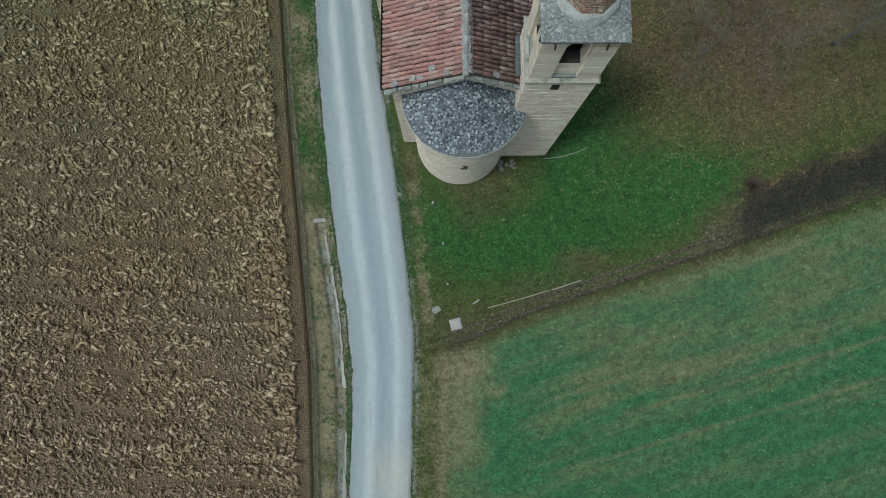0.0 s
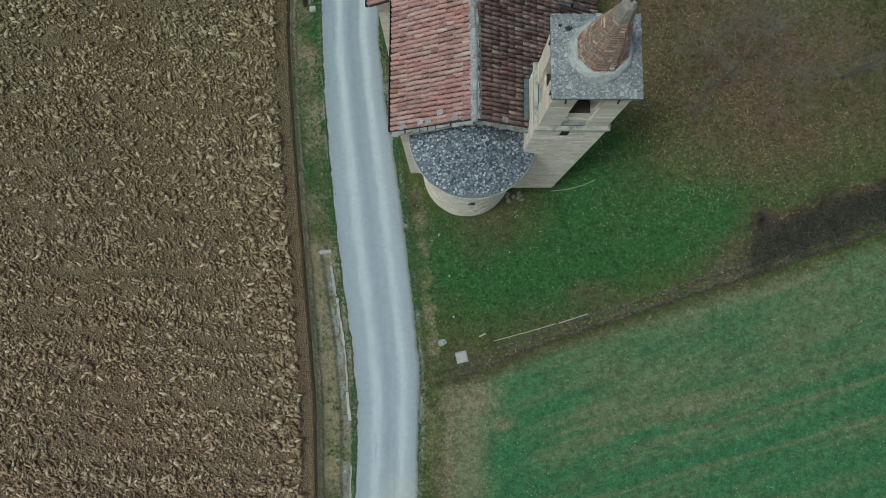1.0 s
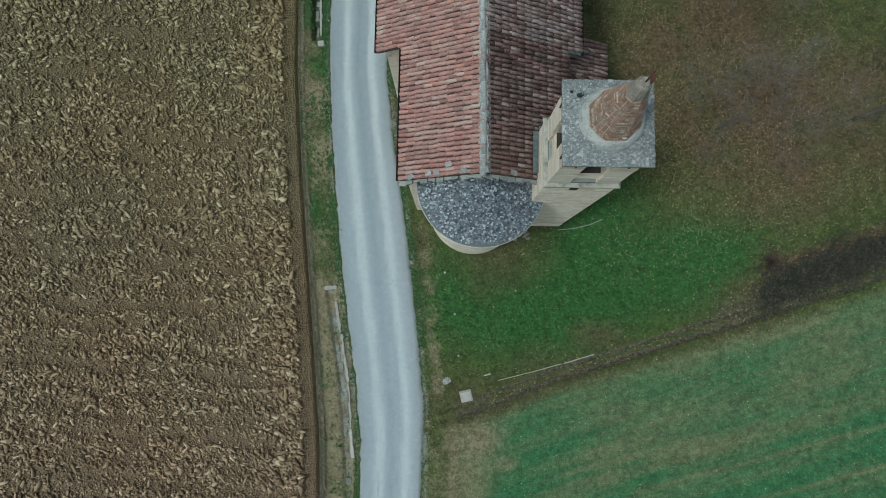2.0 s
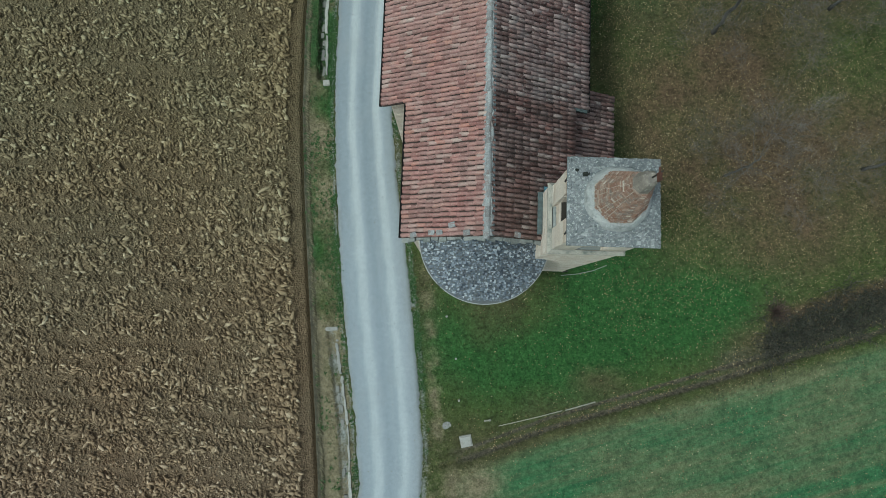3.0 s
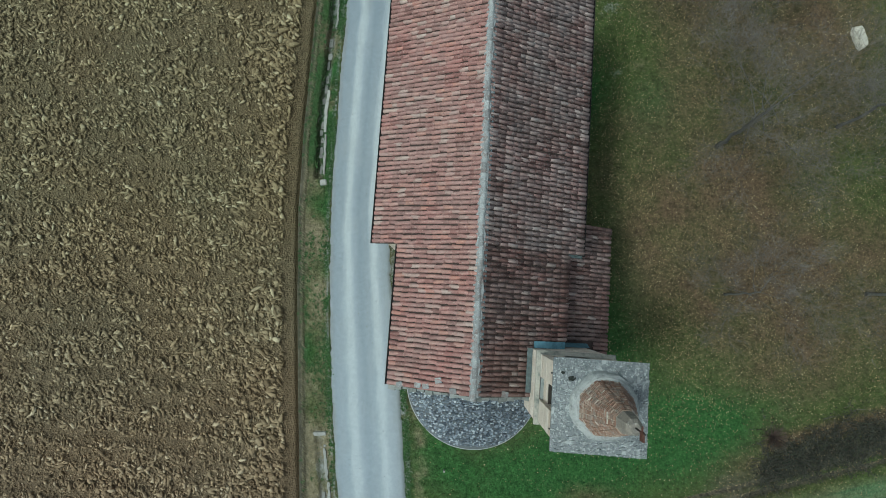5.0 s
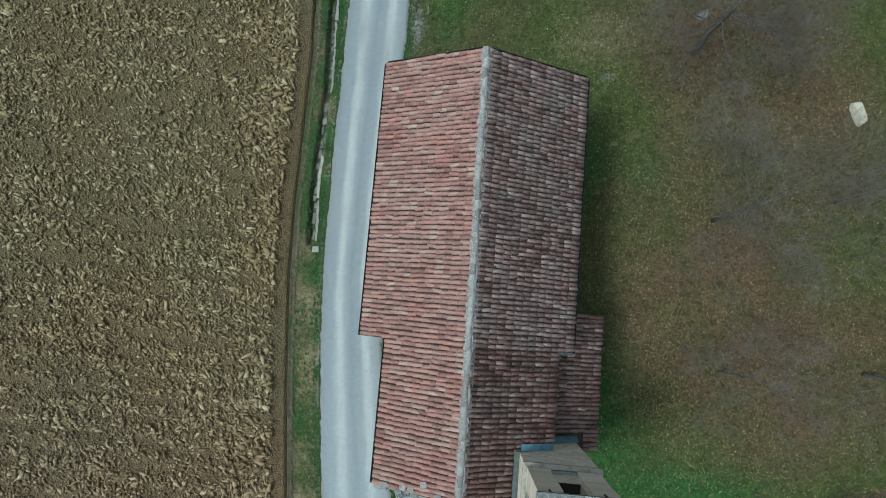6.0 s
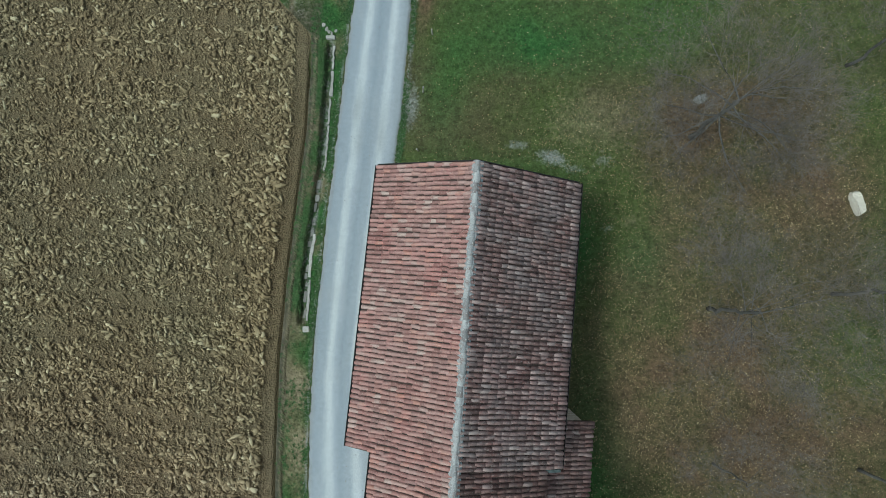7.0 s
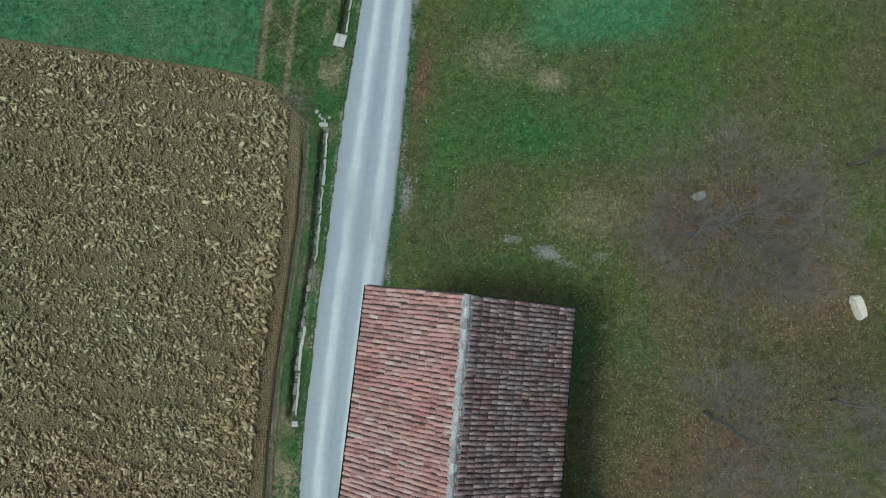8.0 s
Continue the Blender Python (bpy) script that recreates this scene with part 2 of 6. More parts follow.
def turf_colour(nt):
    litter, crop, dry, stony = zones(nt, "zone_a")
    lush, earth, strip, drill = zones(nt, "zone_b")
    big, mid = noisy(nt, 0.22, 5, 0.6), maths(nt, "ADD", maths(nt, "MULTIPLY", noisy(nt, 6.5, 7, 0.75), 0.7), 0.15)
    rows = node(nt, "ShaderNodeMapping", {"Vector": where(nt), "Rotation": (0, 0, radians(19)), "Scale": (20.0, 0.4, 1.0)}, vector_type="TEXTURE").outputs["Vector"]
    wide = node(nt, "ShaderNodeMapping", {"Vector": where(nt), "Rotation": (0, 0, radians(19)), "Scale": (9.0, 1.7, 1.0)}, vector_type="TEXTURE").outputs["Vector"]
    lines = maths(nt, "MULTIPLY", maths(nt, "MULTIPLY", maths(nt, "SUBTRACT", noisy(nt, 1.3, 6, 0.7, rows), 0.5), 2.4), drill)
    bands = maths(nt, "MULTIPLY", maths(nt, "MULTIPLY", maths(nt, "SUBTRACT", noisy(nt, 1.0, 5, 0.65, wide), 0.5), 3.6), drill)
    strip = step(nt, maths(nt, "ADD", strip, maths(nt, "ADD", lines, bands)), 0.05, 0.95)
    col = ramp(nt, mid, [(0.34, (0.032, 0.050, 0.012)), (0.5, (0.070, 0.096, 0.028)), (0.66, (0.122, 0.140, 0.060))])
    col = mix(nt, step(nt, big, 0.42, 0.6), col, ramp(nt, mid, [(0.34, (0.042, 0.046, 0.017)), (0.5, (0.085, 0.086, 0.038)), (0.66, (0.138, 0.130, 0.070))]))

    def over(c, amount, shade, spread=0.6, soft=0.2):
        f = step(nt, maths(nt, "ADD", amount, maths(nt, "MULTIPLY", maths(nt, "SUBTRACT", mid, 0.5), spread)), 0.5 - soft, 0.5 + soft)
        return mix(nt, f, c, shade)

    col = over(col, lush, ramp(nt, mid, [(0.36, (0.013, 0.050, 0.012)), (0.5, (0.038, 0.108, 0.028)), (0.64, (0.074, 0.170, 0.054))]), 1.1, 0.4)
    col = over(col, litter, ramp(nt, mid, [(0.36, (0.054, 0.039, 0.022)), (0.5, (0.118, 0.081, 0.049)), (0.64, (0.185, 0.130, 0.082))]), 1.5, 0.4)
    green = ramp(nt, mid, [(0.36, (0.025, 0.098, 0.037)), (0.5, (0.048, 0.145, 0.062)), (0.64, (0.084, 0.196, 0.092))])
    sallow = ramp(nt, mid, [(0.36, (0.100, 0.120, 0.060)), (0.5, (0.152, 0.165, 0.089)), (0.64, (0.215, 0.218, 0.13))])
    col = over(col, crop, mix(nt, strip, green, sallow), 1.0, 0.4)
    col = over(col, dry, ramp(nt, mid, [(0.36, (0.125, 0.107, 0.062)), (0.5, (0.215, 0.185, 0.118)), (0.64, (0.31, 0.27, 0.185))]), 1.3, 0.35)
    col = over(col, earth, ramp(nt, mid, [(0.38, (0.032, 0.030, 0.022)), (0.5, (0.088, 0.079, 0.058)), (0.64, (0.17, 0.152, 0.117))]), 1.7, 0.3)
    col = mix(nt, 1.0, col, ramp(nt, noisy(nt, 2.4, 6, 0.75), [(0.34, (0.66, 0.66, 0.66)), (0.66, (1.30, 1.30, 1.30))]), "MULTIPLY")
    return over(col, stony, ramp(nt, mid, [(0.36, (0.17, 0.178, 0.172)), (0.5, (0.27, 0.285, 0.285)), (0.64, (0.40, 0.415, 0.41))]), 1.9, 0.3)


def make_turf():
    m, nt, b = material("turf", 0.95)
    fine = noisy(nt, 14, 6, 0.75)
    col = mix(nt, 0.6, turf_colour(nt), ramp(nt, fine, [(0.34, (0.30, 0.31, 0.28)), (0.66, (1.25, 1.25, 1.2))]), "MULTIPLY")
    paint(nt, b, col)
    bump(nt, b, fine, 0.9, 0.06)
    return m


def make_road():
    m, nt, b = material("pale_gravel", 0.93)
    across = node(nt, "ShaderNodeAttribute", attribute_name="across").outputs["Fac"]
    p = where(nt)
    worn, wet, sandy, patchy = zones(nt, "wear")
    long = node(nt, "ShaderNodeMapping", {"Vector": p, "Scale": (1.0, 0.14, 1.0)}).outputs["Vector"]
    streak = noisy(nt, 2.6, 6, 0.65, long)
    u = maths(nt, "ADD", across, maths(nt, "MULTIPLY", maths(nt, "SUBTRACT", streak, 0.5), 0.13))
    even = ramp(nt, u, [(0.0, (0.30, 0.315, 0.32)), (0.08, (0.36, 0.405, 0.445)), (0.26, (0.43, 0.48, 0.525)), (0.36, (0.455, 0.50, 0.545)), (0.46, (0.37, 0.42, 0.465)), (0.52, (0.365, 0.415, 0.46)), (0.62, (0.43, 0.48, 0.525)), (0.72, (0.465, 0.515, 0.56)), (0.85, (0.40, 0.44, 0.48)), (1.0, (0.33, 0.345, 0.35))])
    ruts = ramp(nt, u, [(0.0, (0.234, 0.239, 0.234)), (0.10, (0.270, 0.310, 0.347)), (0.22, (0.310, 0.356, 0.396)), (0.29, (0.486, 0.526, 0.549)), (0.35, (0.450, 0.491, 0.517)), (0.41, (0.324, 0.369, 0.410)),
                        (0.50, (0.261, 0.306, 0.347)), (0.63, (0.315, 0.360, 0.401)), (0.69, (0.477, 0.517, 0.544)), (0.74, (0.477, 0.517, 0.544)), (0.81, (0.342, 0.383, 0.419)), (0.93, (0.288, 0.324, 0.351)), (1.0, (0.243, 0.248, 0.243))])
    track = mix(nt, worn, even, ruts)
    track = mix(nt, maths(nt, "MULTIPLY", wet, 0.75), track, (0.30, 0.325, 0.33))
    track = mix(nt, maths(nt, "MULTIPLY", sandy, 0.7), track, (0.50, 0.485, 0.43))
    blots = maths(nt, "MULTIPLY", step(nt, noisy(nt, 2.2, 6, 0.7, long), 0.56, 0.68), maths(nt, "ADD", maths(nt, "MULTIPLY", patchy, 0.5), 0.12))
    track = mix(nt, blots, track, (0.27, 0.28, 0.285))
    fine = noisy(nt, 34, 5, 0.7)
    col = mix(nt, 0.6, track, ramp(nt, fine, [(0.3, (0.45, 0.45, 0.45)), (0.7, (0.98, 0.98, 0.98))]), "MULTIPLY")
    col = mix(nt, 0.5, col, ramp(nt, noisy(nt, 5, 6, 0.7), [(0.3, (0.75, 0.76, 0.77)), (0.7, (1.08, 1.08, 1.08))]), "MULTIPLY")
    damp = step(nt, noisy(nt, 0.5, 4, 0.6), 0.5, 0.75)
    col = mix(nt, maths(nt, "MULTIPLY", damp, 0.35), col, (0.27, 0.29, 0.30))
    paint(nt, b, col)
    bump(nt, b, fine, 0.5, 0.02)
    return m


def make_leafy(name, stops, rough=0.9, big=0.5):
    m, nt, b = material(name, rough)
    col = ramp(nt, chance(nt), stops)
    col = mix(nt, big, col, ramp(nt, noisy(nt, 0.7, 4, 0.6), [(0.3, (0.5, 0.52, 0.5)), (0.7, (1.15, 1.1, 1.0))]), "MULTIPLY")
    paint(nt, b, col)
    return m


def make_blade():
    m, nt, b = material("grass_blade", 0.85)
    col = mix(nt, 0.8, turf_colour(nt), ramp(nt, chance(nt), [(0.0, (0.35, 0.38, 0.34)), (0.5, (0.9, 0.94, 0.86)), (0.85, (1.2, 1.2, 1.1)), (1.0, (1.7, 1.6, 1.4))]), "MULTIPLY")
    paint(nt, b, col)
    return m


SOIL, CLOD, TURF, GRAVEL, BLADE = make_soil(), make_clod(), make_turf(), make_road(), make_blade()
LEAF = make_leafy("fallen_leaf", [(0.0, (0.15, 0.10, 0.05)), (0.5, (0.26, 0.20, 0.105)), (0.85, (0.35, 0.285, 0.16)), (1.0, (0.48, 0.41, 0.27))], 0.8, 0.2)
WEED = make_leafy("green_weed", [(0.0, (0.025, 0.06, 0.02)), (0.6, (0.045, 0.11, 0.035)), (1.0, (0.10, 0.15, 0.06))])
BRAMBLE_LEAF = make_leafy("bramble_leaf", [(0.0, (0.020, 0.026, 0.018)), (0.5, (0.045, 0.052, 0.038)), (0.85, (0.07, 0.064, 0.047)), (1.0, (0.15, 0.115, 0.085))])


# ---------------------------------------------------------------- building helpers
ORIGIN = {}


def thing(name, at, label, category, group="", kind=""):
    e = new(name)
    e.location = at
    ORIGIN[e] = Vector(at)
    e.empty_display_size = 0.2
    return tagged(e, label, category, group, kind)


def to_mesh(name, verts, faces, mats, index=None, smooth=False):
    me = bpy.data.meshes.new(name)
    me.from_pydata([tuple(v) for v in verts], [], [tuple(f) for f in faces])
    for m in mats if isinstance(mats, (list, tuple)) else [mats]:
        me.materials.append(m)
    if index is not None:
        me.polygons.foreach_set("material_index", index)
    if smooth:
        me.polygons.foreach_set("use_smooth", [True] * len(me.polygons))
    me.update()
    return me


def part(name, bm, mat, parent=None, label="", smooth=False):
    """A bmesh, or (verts, faces), given in world places, as one mesh object under a thing or a part."""
    org = ORIGIN.get(parent, Vector((0, 0, 0)))
    if isinstance(bm, tuple):
        me = to_mesh(name, [Vector(v) - org for v in bm[0]], bm[1], mat, smooth=smooth)
    else:
        me = bpy.data.meshes.new(name)
        bmesh.ops.translate(bm, verts=bm.verts, vec=-org)
        bm.to_mesh(me)
        bm.free()
        me.materials.append(mat)
        if smooth:
            me.polygons.foreach_set("use_smooth", [True] * len(me.polygons))
    ob = new(name, me)
    ORIGIN[ob] = org
    if parent:
        ob.parent = parent
    if label:
        tagged(ob, label)
    return ob


def piece(name, me, parent, m):
    """One more object on a shared mesh, at the world pose m, under parent."""
    ob = new(name, me)
    ob.parent = parent
    ob.matrix_basis = Matrix.Translation(-ORIGIN.get(parent, Vector((0, 0, 0)))) @ m
    return ob


class Heap:
    """Many small solids gathered into one mesh."""

    def __init__(self):
        self.v, self.f = [], []

    def add(self, verts, faces, m=None):
        n = len(self.v)
        self.v.extend([m @ Vector(p) for p in verts] if m is not None else verts)
        self.f.extend([tuple(i + n for i in f) for f in faces])

    def box(self, lo, hi):
        (a, b, c), (d, e, f) = lo, hi
        self.add([(a, b, c), (d, b, c), (d, e, c), (a, e, c), (a, b, f), (d, b, f), (d, e, f), (a, e, f)],
                 [(3, 2, 1, 0), (4, 5, 6, 7), (0, 1, 5, 4), (1, 2, 6, 5), (2, 3, 7, 6), (3, 0, 4, 7)])

    def tube(self, pts, radii, sides=5, cap=True):
        rings = []
        for i, p in enumerate(pts):
            d = (pts[min(i + 1, len(pts) - 1)] - pts[max(i - 1, 0)]).normalized()
            a = d.orthogonal().normalized()
            c = d.cross(a)
            rings.append([p + (a * math.cos(2 * math.pi * k / sides) + c * math.sin(2 * math.pi * k / sides)) * radii[i] for k in range(sides)])
        vs = [v for r in rings for v in r]
        fs = [(i * sides + k, i * sides + (k + 1) % sides, (i + 1) * sides + (k + 1) % sides, (i + 1) * sides + k) for i in range(len(pts) - 1) for k in range(sides)]
        if cap:
            fs += [tuple(range(sides - 1, -1, -1)), tuple((len(pts) - 1) * sides + k for k in range(sides))]
        self.add(vs, fs)

    def solid(self):
        return self.v, self.f


def axes(o, x, y, z):
    m = Matrix.Identity(4)
    for i, a in enumerate((x, y, z)):
        m.col[i][:3] = a
    m.col[3][:3] = o
    return m


def smooth01(x, a, b):
    t = np.clip((x - a) / (b - a), 0, 1)
    return t * t * (3 - 2 * t)


# ---------------------------------------------------------------- the lie of the land
EDGE_Y = [-40, -10.3, -3.8, 2.2, 6.8, 11.4, 15.8, 20, 28, 31, 33.2, 60]
EDGE_X = [-6.3, -6.86, -7.06, -7.63, -8.07, -8.48, -8.78, -8.85, -8.68, -8.80, -9.0, -9.2]
LEFT_Y = [-60, -10.3, -7, -3.8, -0.5, 2.8, 6.2, 10.5, 15.8, 20, 23, 30, 35, 40, 80]
LEFT_X = [-6.5, -5.05, -4.92, -4.92, -5.32, -5.83, -6.28, -6.71, -7.08, -7.12, -7.14, -7.02, -6.92, -6.68, -5.2]
RIGHT_Y = [-60, -10.3, -7, -2.3, 1.9, 5.85, 9.2, 12.3, 15.7, 20, 26.5, 29, 34, 40, 80]
RIGHT_X = [-3.0, -1.61, -1.52, -1.47, -1.87, -2.40, -2.86, -3.40, -3.80, -3.80, -3.58, -3.52, -3.55, -3.72, -2.2]
DITCH_Y = [-60, -10.3, -5.3, -1.1, 1.9, 4.0, 17.4, 20.5, 26.1, 33.0, 38.0, 60]
DITCH_X = [-6.2, -5.45, -5.48, -5.86, -6.34, -6.72, -7.80, -7.92, -7.68, -7.90, -7.55, -6.9]
NORTH_X = [-90, -27.1, -20.3, -13.7, -11.06, -9.0, 0]
NORTH_Y = [39.0, 36.46, 36.07, 35.6, 35.1, 33.2, 33.2]
TRACK_X = [-1.5, 1.08, 4.96, 9.41, 13.83, 18.2, 23.1, 60]
TRACK_Y = [-3.2, -2.28, -0.64, 0.85, 2.33, 3.8, 5.5, 18.5]


def lay(x, y):
    """The slope of the land, without furrows and ditches."""
    return 0.96 + 0.0314 * np.clip(x, -70, 70) + 0.0551 * np.clip(y, -60, 80)


def line(y, ys, xs):
    return np.interp(y, ys, xs)


def in_ditch(y):
    return np.where((y < 3.9) | ((y > 17.5) & (y < 32.9)) | (y > 38.1), 1.0, 0.0)


def wob(x, y, f, seed=0.0):
    """Cheap smooth noise, about -1 to 1, on arrays."""
    return (np.sin(x * f * 1.7 + y * f * 0.6 + seed) + np.sin(y * f * 1.9 - x * f * 0.8 + seed * 1.7 + 1.3) + np.sin((x + y) * f * 2.7 + seed * 2.3) * 0.6) / 2.6


def land(x, y):
    x, y = np.asarray(x, float), np.asarray(y, float)
    z = lay(x, y) + 0.03 * wob(x, y, 0.7) + 0.015 * wob(x, y, 2.3, 2.0)
    s = x - line(y, EDGE_Y, EDGE_X)
    field = np.where((s < -0.001) & (y < line(x, NORTH_X, NORTH_Y)), 1.0, 0.0)
    furrow = (1 - smooth01(y, 30.0, 32.2)) * 0.2 * (1 - smooth01(-s, 0.35, 1.05)) + (0.42 - 0.3 * smooth01(y, 30.0, 32.2)) * (1 - smooth01(-s, 0.08, 0.24)) + 0.05
    plough = 0.07 * np.sin(2 * math.pi * (y + 0.05 * x + 0.25 * wob(x, y, 0.5, 5.0)) / 1.15) + 0.05 * wob(x, y, 2.6, 4.0) + 0.03 * wob(x, y, 6.1, 1.0) + 0.02 * wob(y, x, 9.7, 3.0)
    z = z + field * (-furrow + plough * smooth01(-s, 0.7, 1.4))
    d = np.abs(x - line(y, DITCH_Y, DITCH_X))
    z = z - in_ditch(y) * np.where(y < 10, 0.14, 0.38) * (1 - smooth01(d, 0.12, 0.28))
    inside = np.minimum(x - line(y, LEFT_Y, LEFT_X), line(y, RIGHT_Y, RIGHT_X) - x)
    z = z - 0.12 * smooth01(inside, 0.05, 0.4)
    below = line(x, TRACK_X, TRACK_Y) - y
    z = z - np.where(x > -0.5, 0.26 * np.exp(-((below - 0.05) / 0.13) ** 2) - 0.06 * np.exp(-((below - 0.42) / 0.16) ** 2) + 0.15 * np.exp(-((below + 0.5) / 0.11) ** 2), 0)
    return z


def spread(lo, hi, stepsize):
    return list(np.arange(lo, hi, stepsize))


def build_ground():
    cols = [-1500, -600, -250, -120, -70, -45] + spread(-34, -18, 0.3) + spread(-18, -1.6, 0.16) + spread(-1.6, -0.05, 0.1) + [-0.03, 0.03] + spread(0.1, 3.4, 0.075) + spread(3.4, 25, 0.22) + spread(25, 38, 0.4) + [38, 45, 60, 90, 150, 300, 700, 1500]
    rows = [-1500, -600, -250, -120, -70, -45, -30, -22] + spread(-18, -14, 0.4) + spread(-14, -3.4, 0.155) + spread(-3.4, 7.0, 0.075) + spread(7.0, 41, 0.155) + spread(41, 48, 0.4) + [48, 52, 60, 75, 100, 150, 300, 700, 1500]
    s, y = np.meshgrid(np.array(cols), np.array(rows))
    row = y.copy()
    x = s + line(y, EDGE_Y, EDGE_X)
    y = y + (line(x, NORTH_X, NORTH_Y) - 36.0) * np.clip(1 - np.abs(row - 36.0) / 7.0, 0, 1)
    z = land(x, y)
    nc, nr = len(cols), len(rows)
    k = np.arange(nc * nr).reshape(nr, nc)
    quads = np.stack([k[:-1, :-1], k[:-1, 1:], k[1:, 1:], k[1:, :-1]], -1).reshape(-1, 4)
    v = np.stack([x, y, z], -1).reshape(-1, 3)
    mid = v[quads].mean(1)
    side, at = s.reshape(-1)[quads].mean(1), row.reshape(-1)[quads].mean(1)
    soil = (side < 0) & (at < 36.0)
    me = to_mesh("ground", v, quads, [TURF, SOIL], soil.astype(int), smooth=True)
    a, b = turf_zones(v[:, 0], v[:, 1])
    add_zones(me, a, b)
    return tagged(new("ground", me), "grass, leaf litter, crop and ploughed brown earth", "ground", kind="structure")


def add_zones(me, a, b):
    for name, rgb in (("zone_a", a), ("zone_b", b)):
        at = me.attributes.new(name, "FLOAT_COLOR", "POINT")
        at.data.foreach_set("color", rgb.astype(np.float32).ravel())


def blob(x, y, cx, cy, rx, ry, turn=0.0):
    c, s = math.cos(radians(turn)), math.sin(radians(turn))
    u, v = (x - cx) * c + (y - cy) * s, -(x - cx) * s + (y - cy) * c
    return np.exp(-((u / rx) ** 2 + (v / ry) ** 2))


def turf_zones(x, y):
    """Kinds of ground cover, 0 to 1: (litter, crop, dry, stony) and (lush, earth, sallow crop, drilled rows)."""
    below = line(x, TRACK_X, TRACK_Y) - y
    right = line(y, RIGHT_Y, RIGHT_X)
    left = line(y, LEFT_Y, LEFT_X)
    side = line(y, EDGE_Y, EDGE_X)
    east = x > right
    out = x - right
    south = smooth01(below, 0.2, 1.2)
    crop = np.where(east, smooth01(below, 0.25, 1.3) * smooth01(out, 0.9, 2.4), 0)
    nw = (y > line(x, NORTH_X, NORTH_Y)) & (x < -12.1)
    crop = np.where(nw, 1.0, crop)
    top = y - (37.9 + 0.16 * (x - 4))
    crop = np.where(east & (x > 0.5), np.maximum(crop, 0.9 * smooth01(top, -0.6, 1.2) * smooth01(x, 0.8, 4.0) * (1 - 0.8 * smooth01(x, 8.5, 12.0))), crop)
    rise = y - (-6.3 + 0.3 * (x - 7))
    strip = 0.14 + (0.66 + 0.2 * wob(x, y, 1.1, 3.3)) * (1 - smooth01(out, 1.6, 6.0)) + 0.42 * smooth01(rise, -0.1, 0.5) * smooth01(x, 4.0, 9.0) + 0.4 * blob(x, y, 12.5, -4.1, 4.5, 0.7, 17) + 0.35 * (1 - smooth01(below, 0.5, 2.0)) - 0.45 * blob(x, y, 5.6, -3.8, 2.6, 1.4, 17) - 0.3 * blob(x, y, 2.9, -7.2, 1.0, 2.2) - 0.3 * blob(x, y, 17, -1.2, 5, 0.8, 18) + 0.12 * wob(x, y, 0.5, 4.4)
    for at, x0, x1 in ((-9.4, 5.0, 40.0), (-5.5, 5.2, 11.0), (-7.4, 9.0, 30.0)):
        strip = strip + 0.5 * np.exp(-((y - at - 0.3 * (x - 5.4)) / 0.11) ** 2) * smooth01(x, x0, x0 + 0.5) * (1 - smooth01(x, x1 - 2, x1))
    drill = np.where(south > 0, 0.3 + 0.3 * smooth01(out, 3.0, 6.0), 0.3)
    strip = np.where(nw | (top > 0), 0.12 + 0.12 * wob(x, y, 0.8, 2.2), strip)
    mott = 0.5 + 0.5 * wob(x, y, 0.55, 7.0) + 0.3 * wob(x, y, 1.7, 3.0)
    litter = np.where(east, np.clip(1.25 * blob(x, y, 12.9, 15.6, 3.4, 3.6) + 0.8 * blob(x, y, 16.5, 12.0, 4, 2.2) + 0.6 * blob(x, y, 18, 15, 5, 3) + 0.55 * blob(x, y, 14.5, 9.3, 3.5, 1.6) + 0.75 * blob(x, y, 17.0, 27.0, 6, 5) + 0.45 * blob(x, y, 14.5, 20, 5, 4) + 0.5 * blob(x, y, 22, 12, 5, 5) + 0.95 * blob(x, y, 12.8, 30.0, 3.8, 3.2) + 0.28 * blob(x, y, 9.0, 16, 1.8, 4.5), 0, 0.95) * (0.5 + 0.6 * mott), 0)
    litter = np.maximum(litter, np.where(east, 0.55 * blob(x, y, 7.4, 1.9, 1.6, 0.8) + 0.5 * blob(x, y, 15.6, 4.3, 1.6, 0.7), 0))
    lush = np.where(east, 0.95 * blob(x, y, 3.2, 2.6, 5.0, 2.3) + 1.0 * blob(x, y, 10.5, 4.8, 5.0, 2.4, 15) + 0.6 * blob(x, y, 6.6, 6.6, 2.2, 2.4) + 0.45 * blob(x, y, 8.2, 8.0, 2.6, 2.0) + 0.6 * blob(x, y, 6.0, 22.0, 1.0, 3.4) + 0.5 * blob(x, y, 7.8, 10.0, 2.0, 3.0) + 0.4 * blob(x, y, 7.4, 13.0, 1.4, 4.2) + 0.4 * blob(x, y, 6.6, 23.6, 1.3, 1.9) + 0.5 * blob(x, y, -0.6, 4.6, 1.4, 2.4) + 0.6 * blob(x, y, 12.8, 6.2, 3.4, 1.6, 12) + 0.42 * smooth01(y, 30.5, 33.0) * smooth01(x, -3.0, 0.0) * (1 - smooth01(x, 11.0, 15.0)) + 0.5 * blob(x, y, 9.6, 22.5, 1.3, 1.6) + 0.4 * blob(x, y, 2, 26.5, 4, 1.2) + 0.5 * blob(x, y, -1.4, 31, 1.5, 3.5) + 0.45 * blob(x, y, 3.4, 33.6, 3.0, 1.4) + 0.3 * blob(x, y, 13.5, 9.5, 1.5, 1.0), 0) * (0.75 + 0.4 * mott)
    litter = litter * (1 - 0.8 * np.clip(blob(x, y, 6.6, 14.5, 1.7, 6.0), 0, 1))
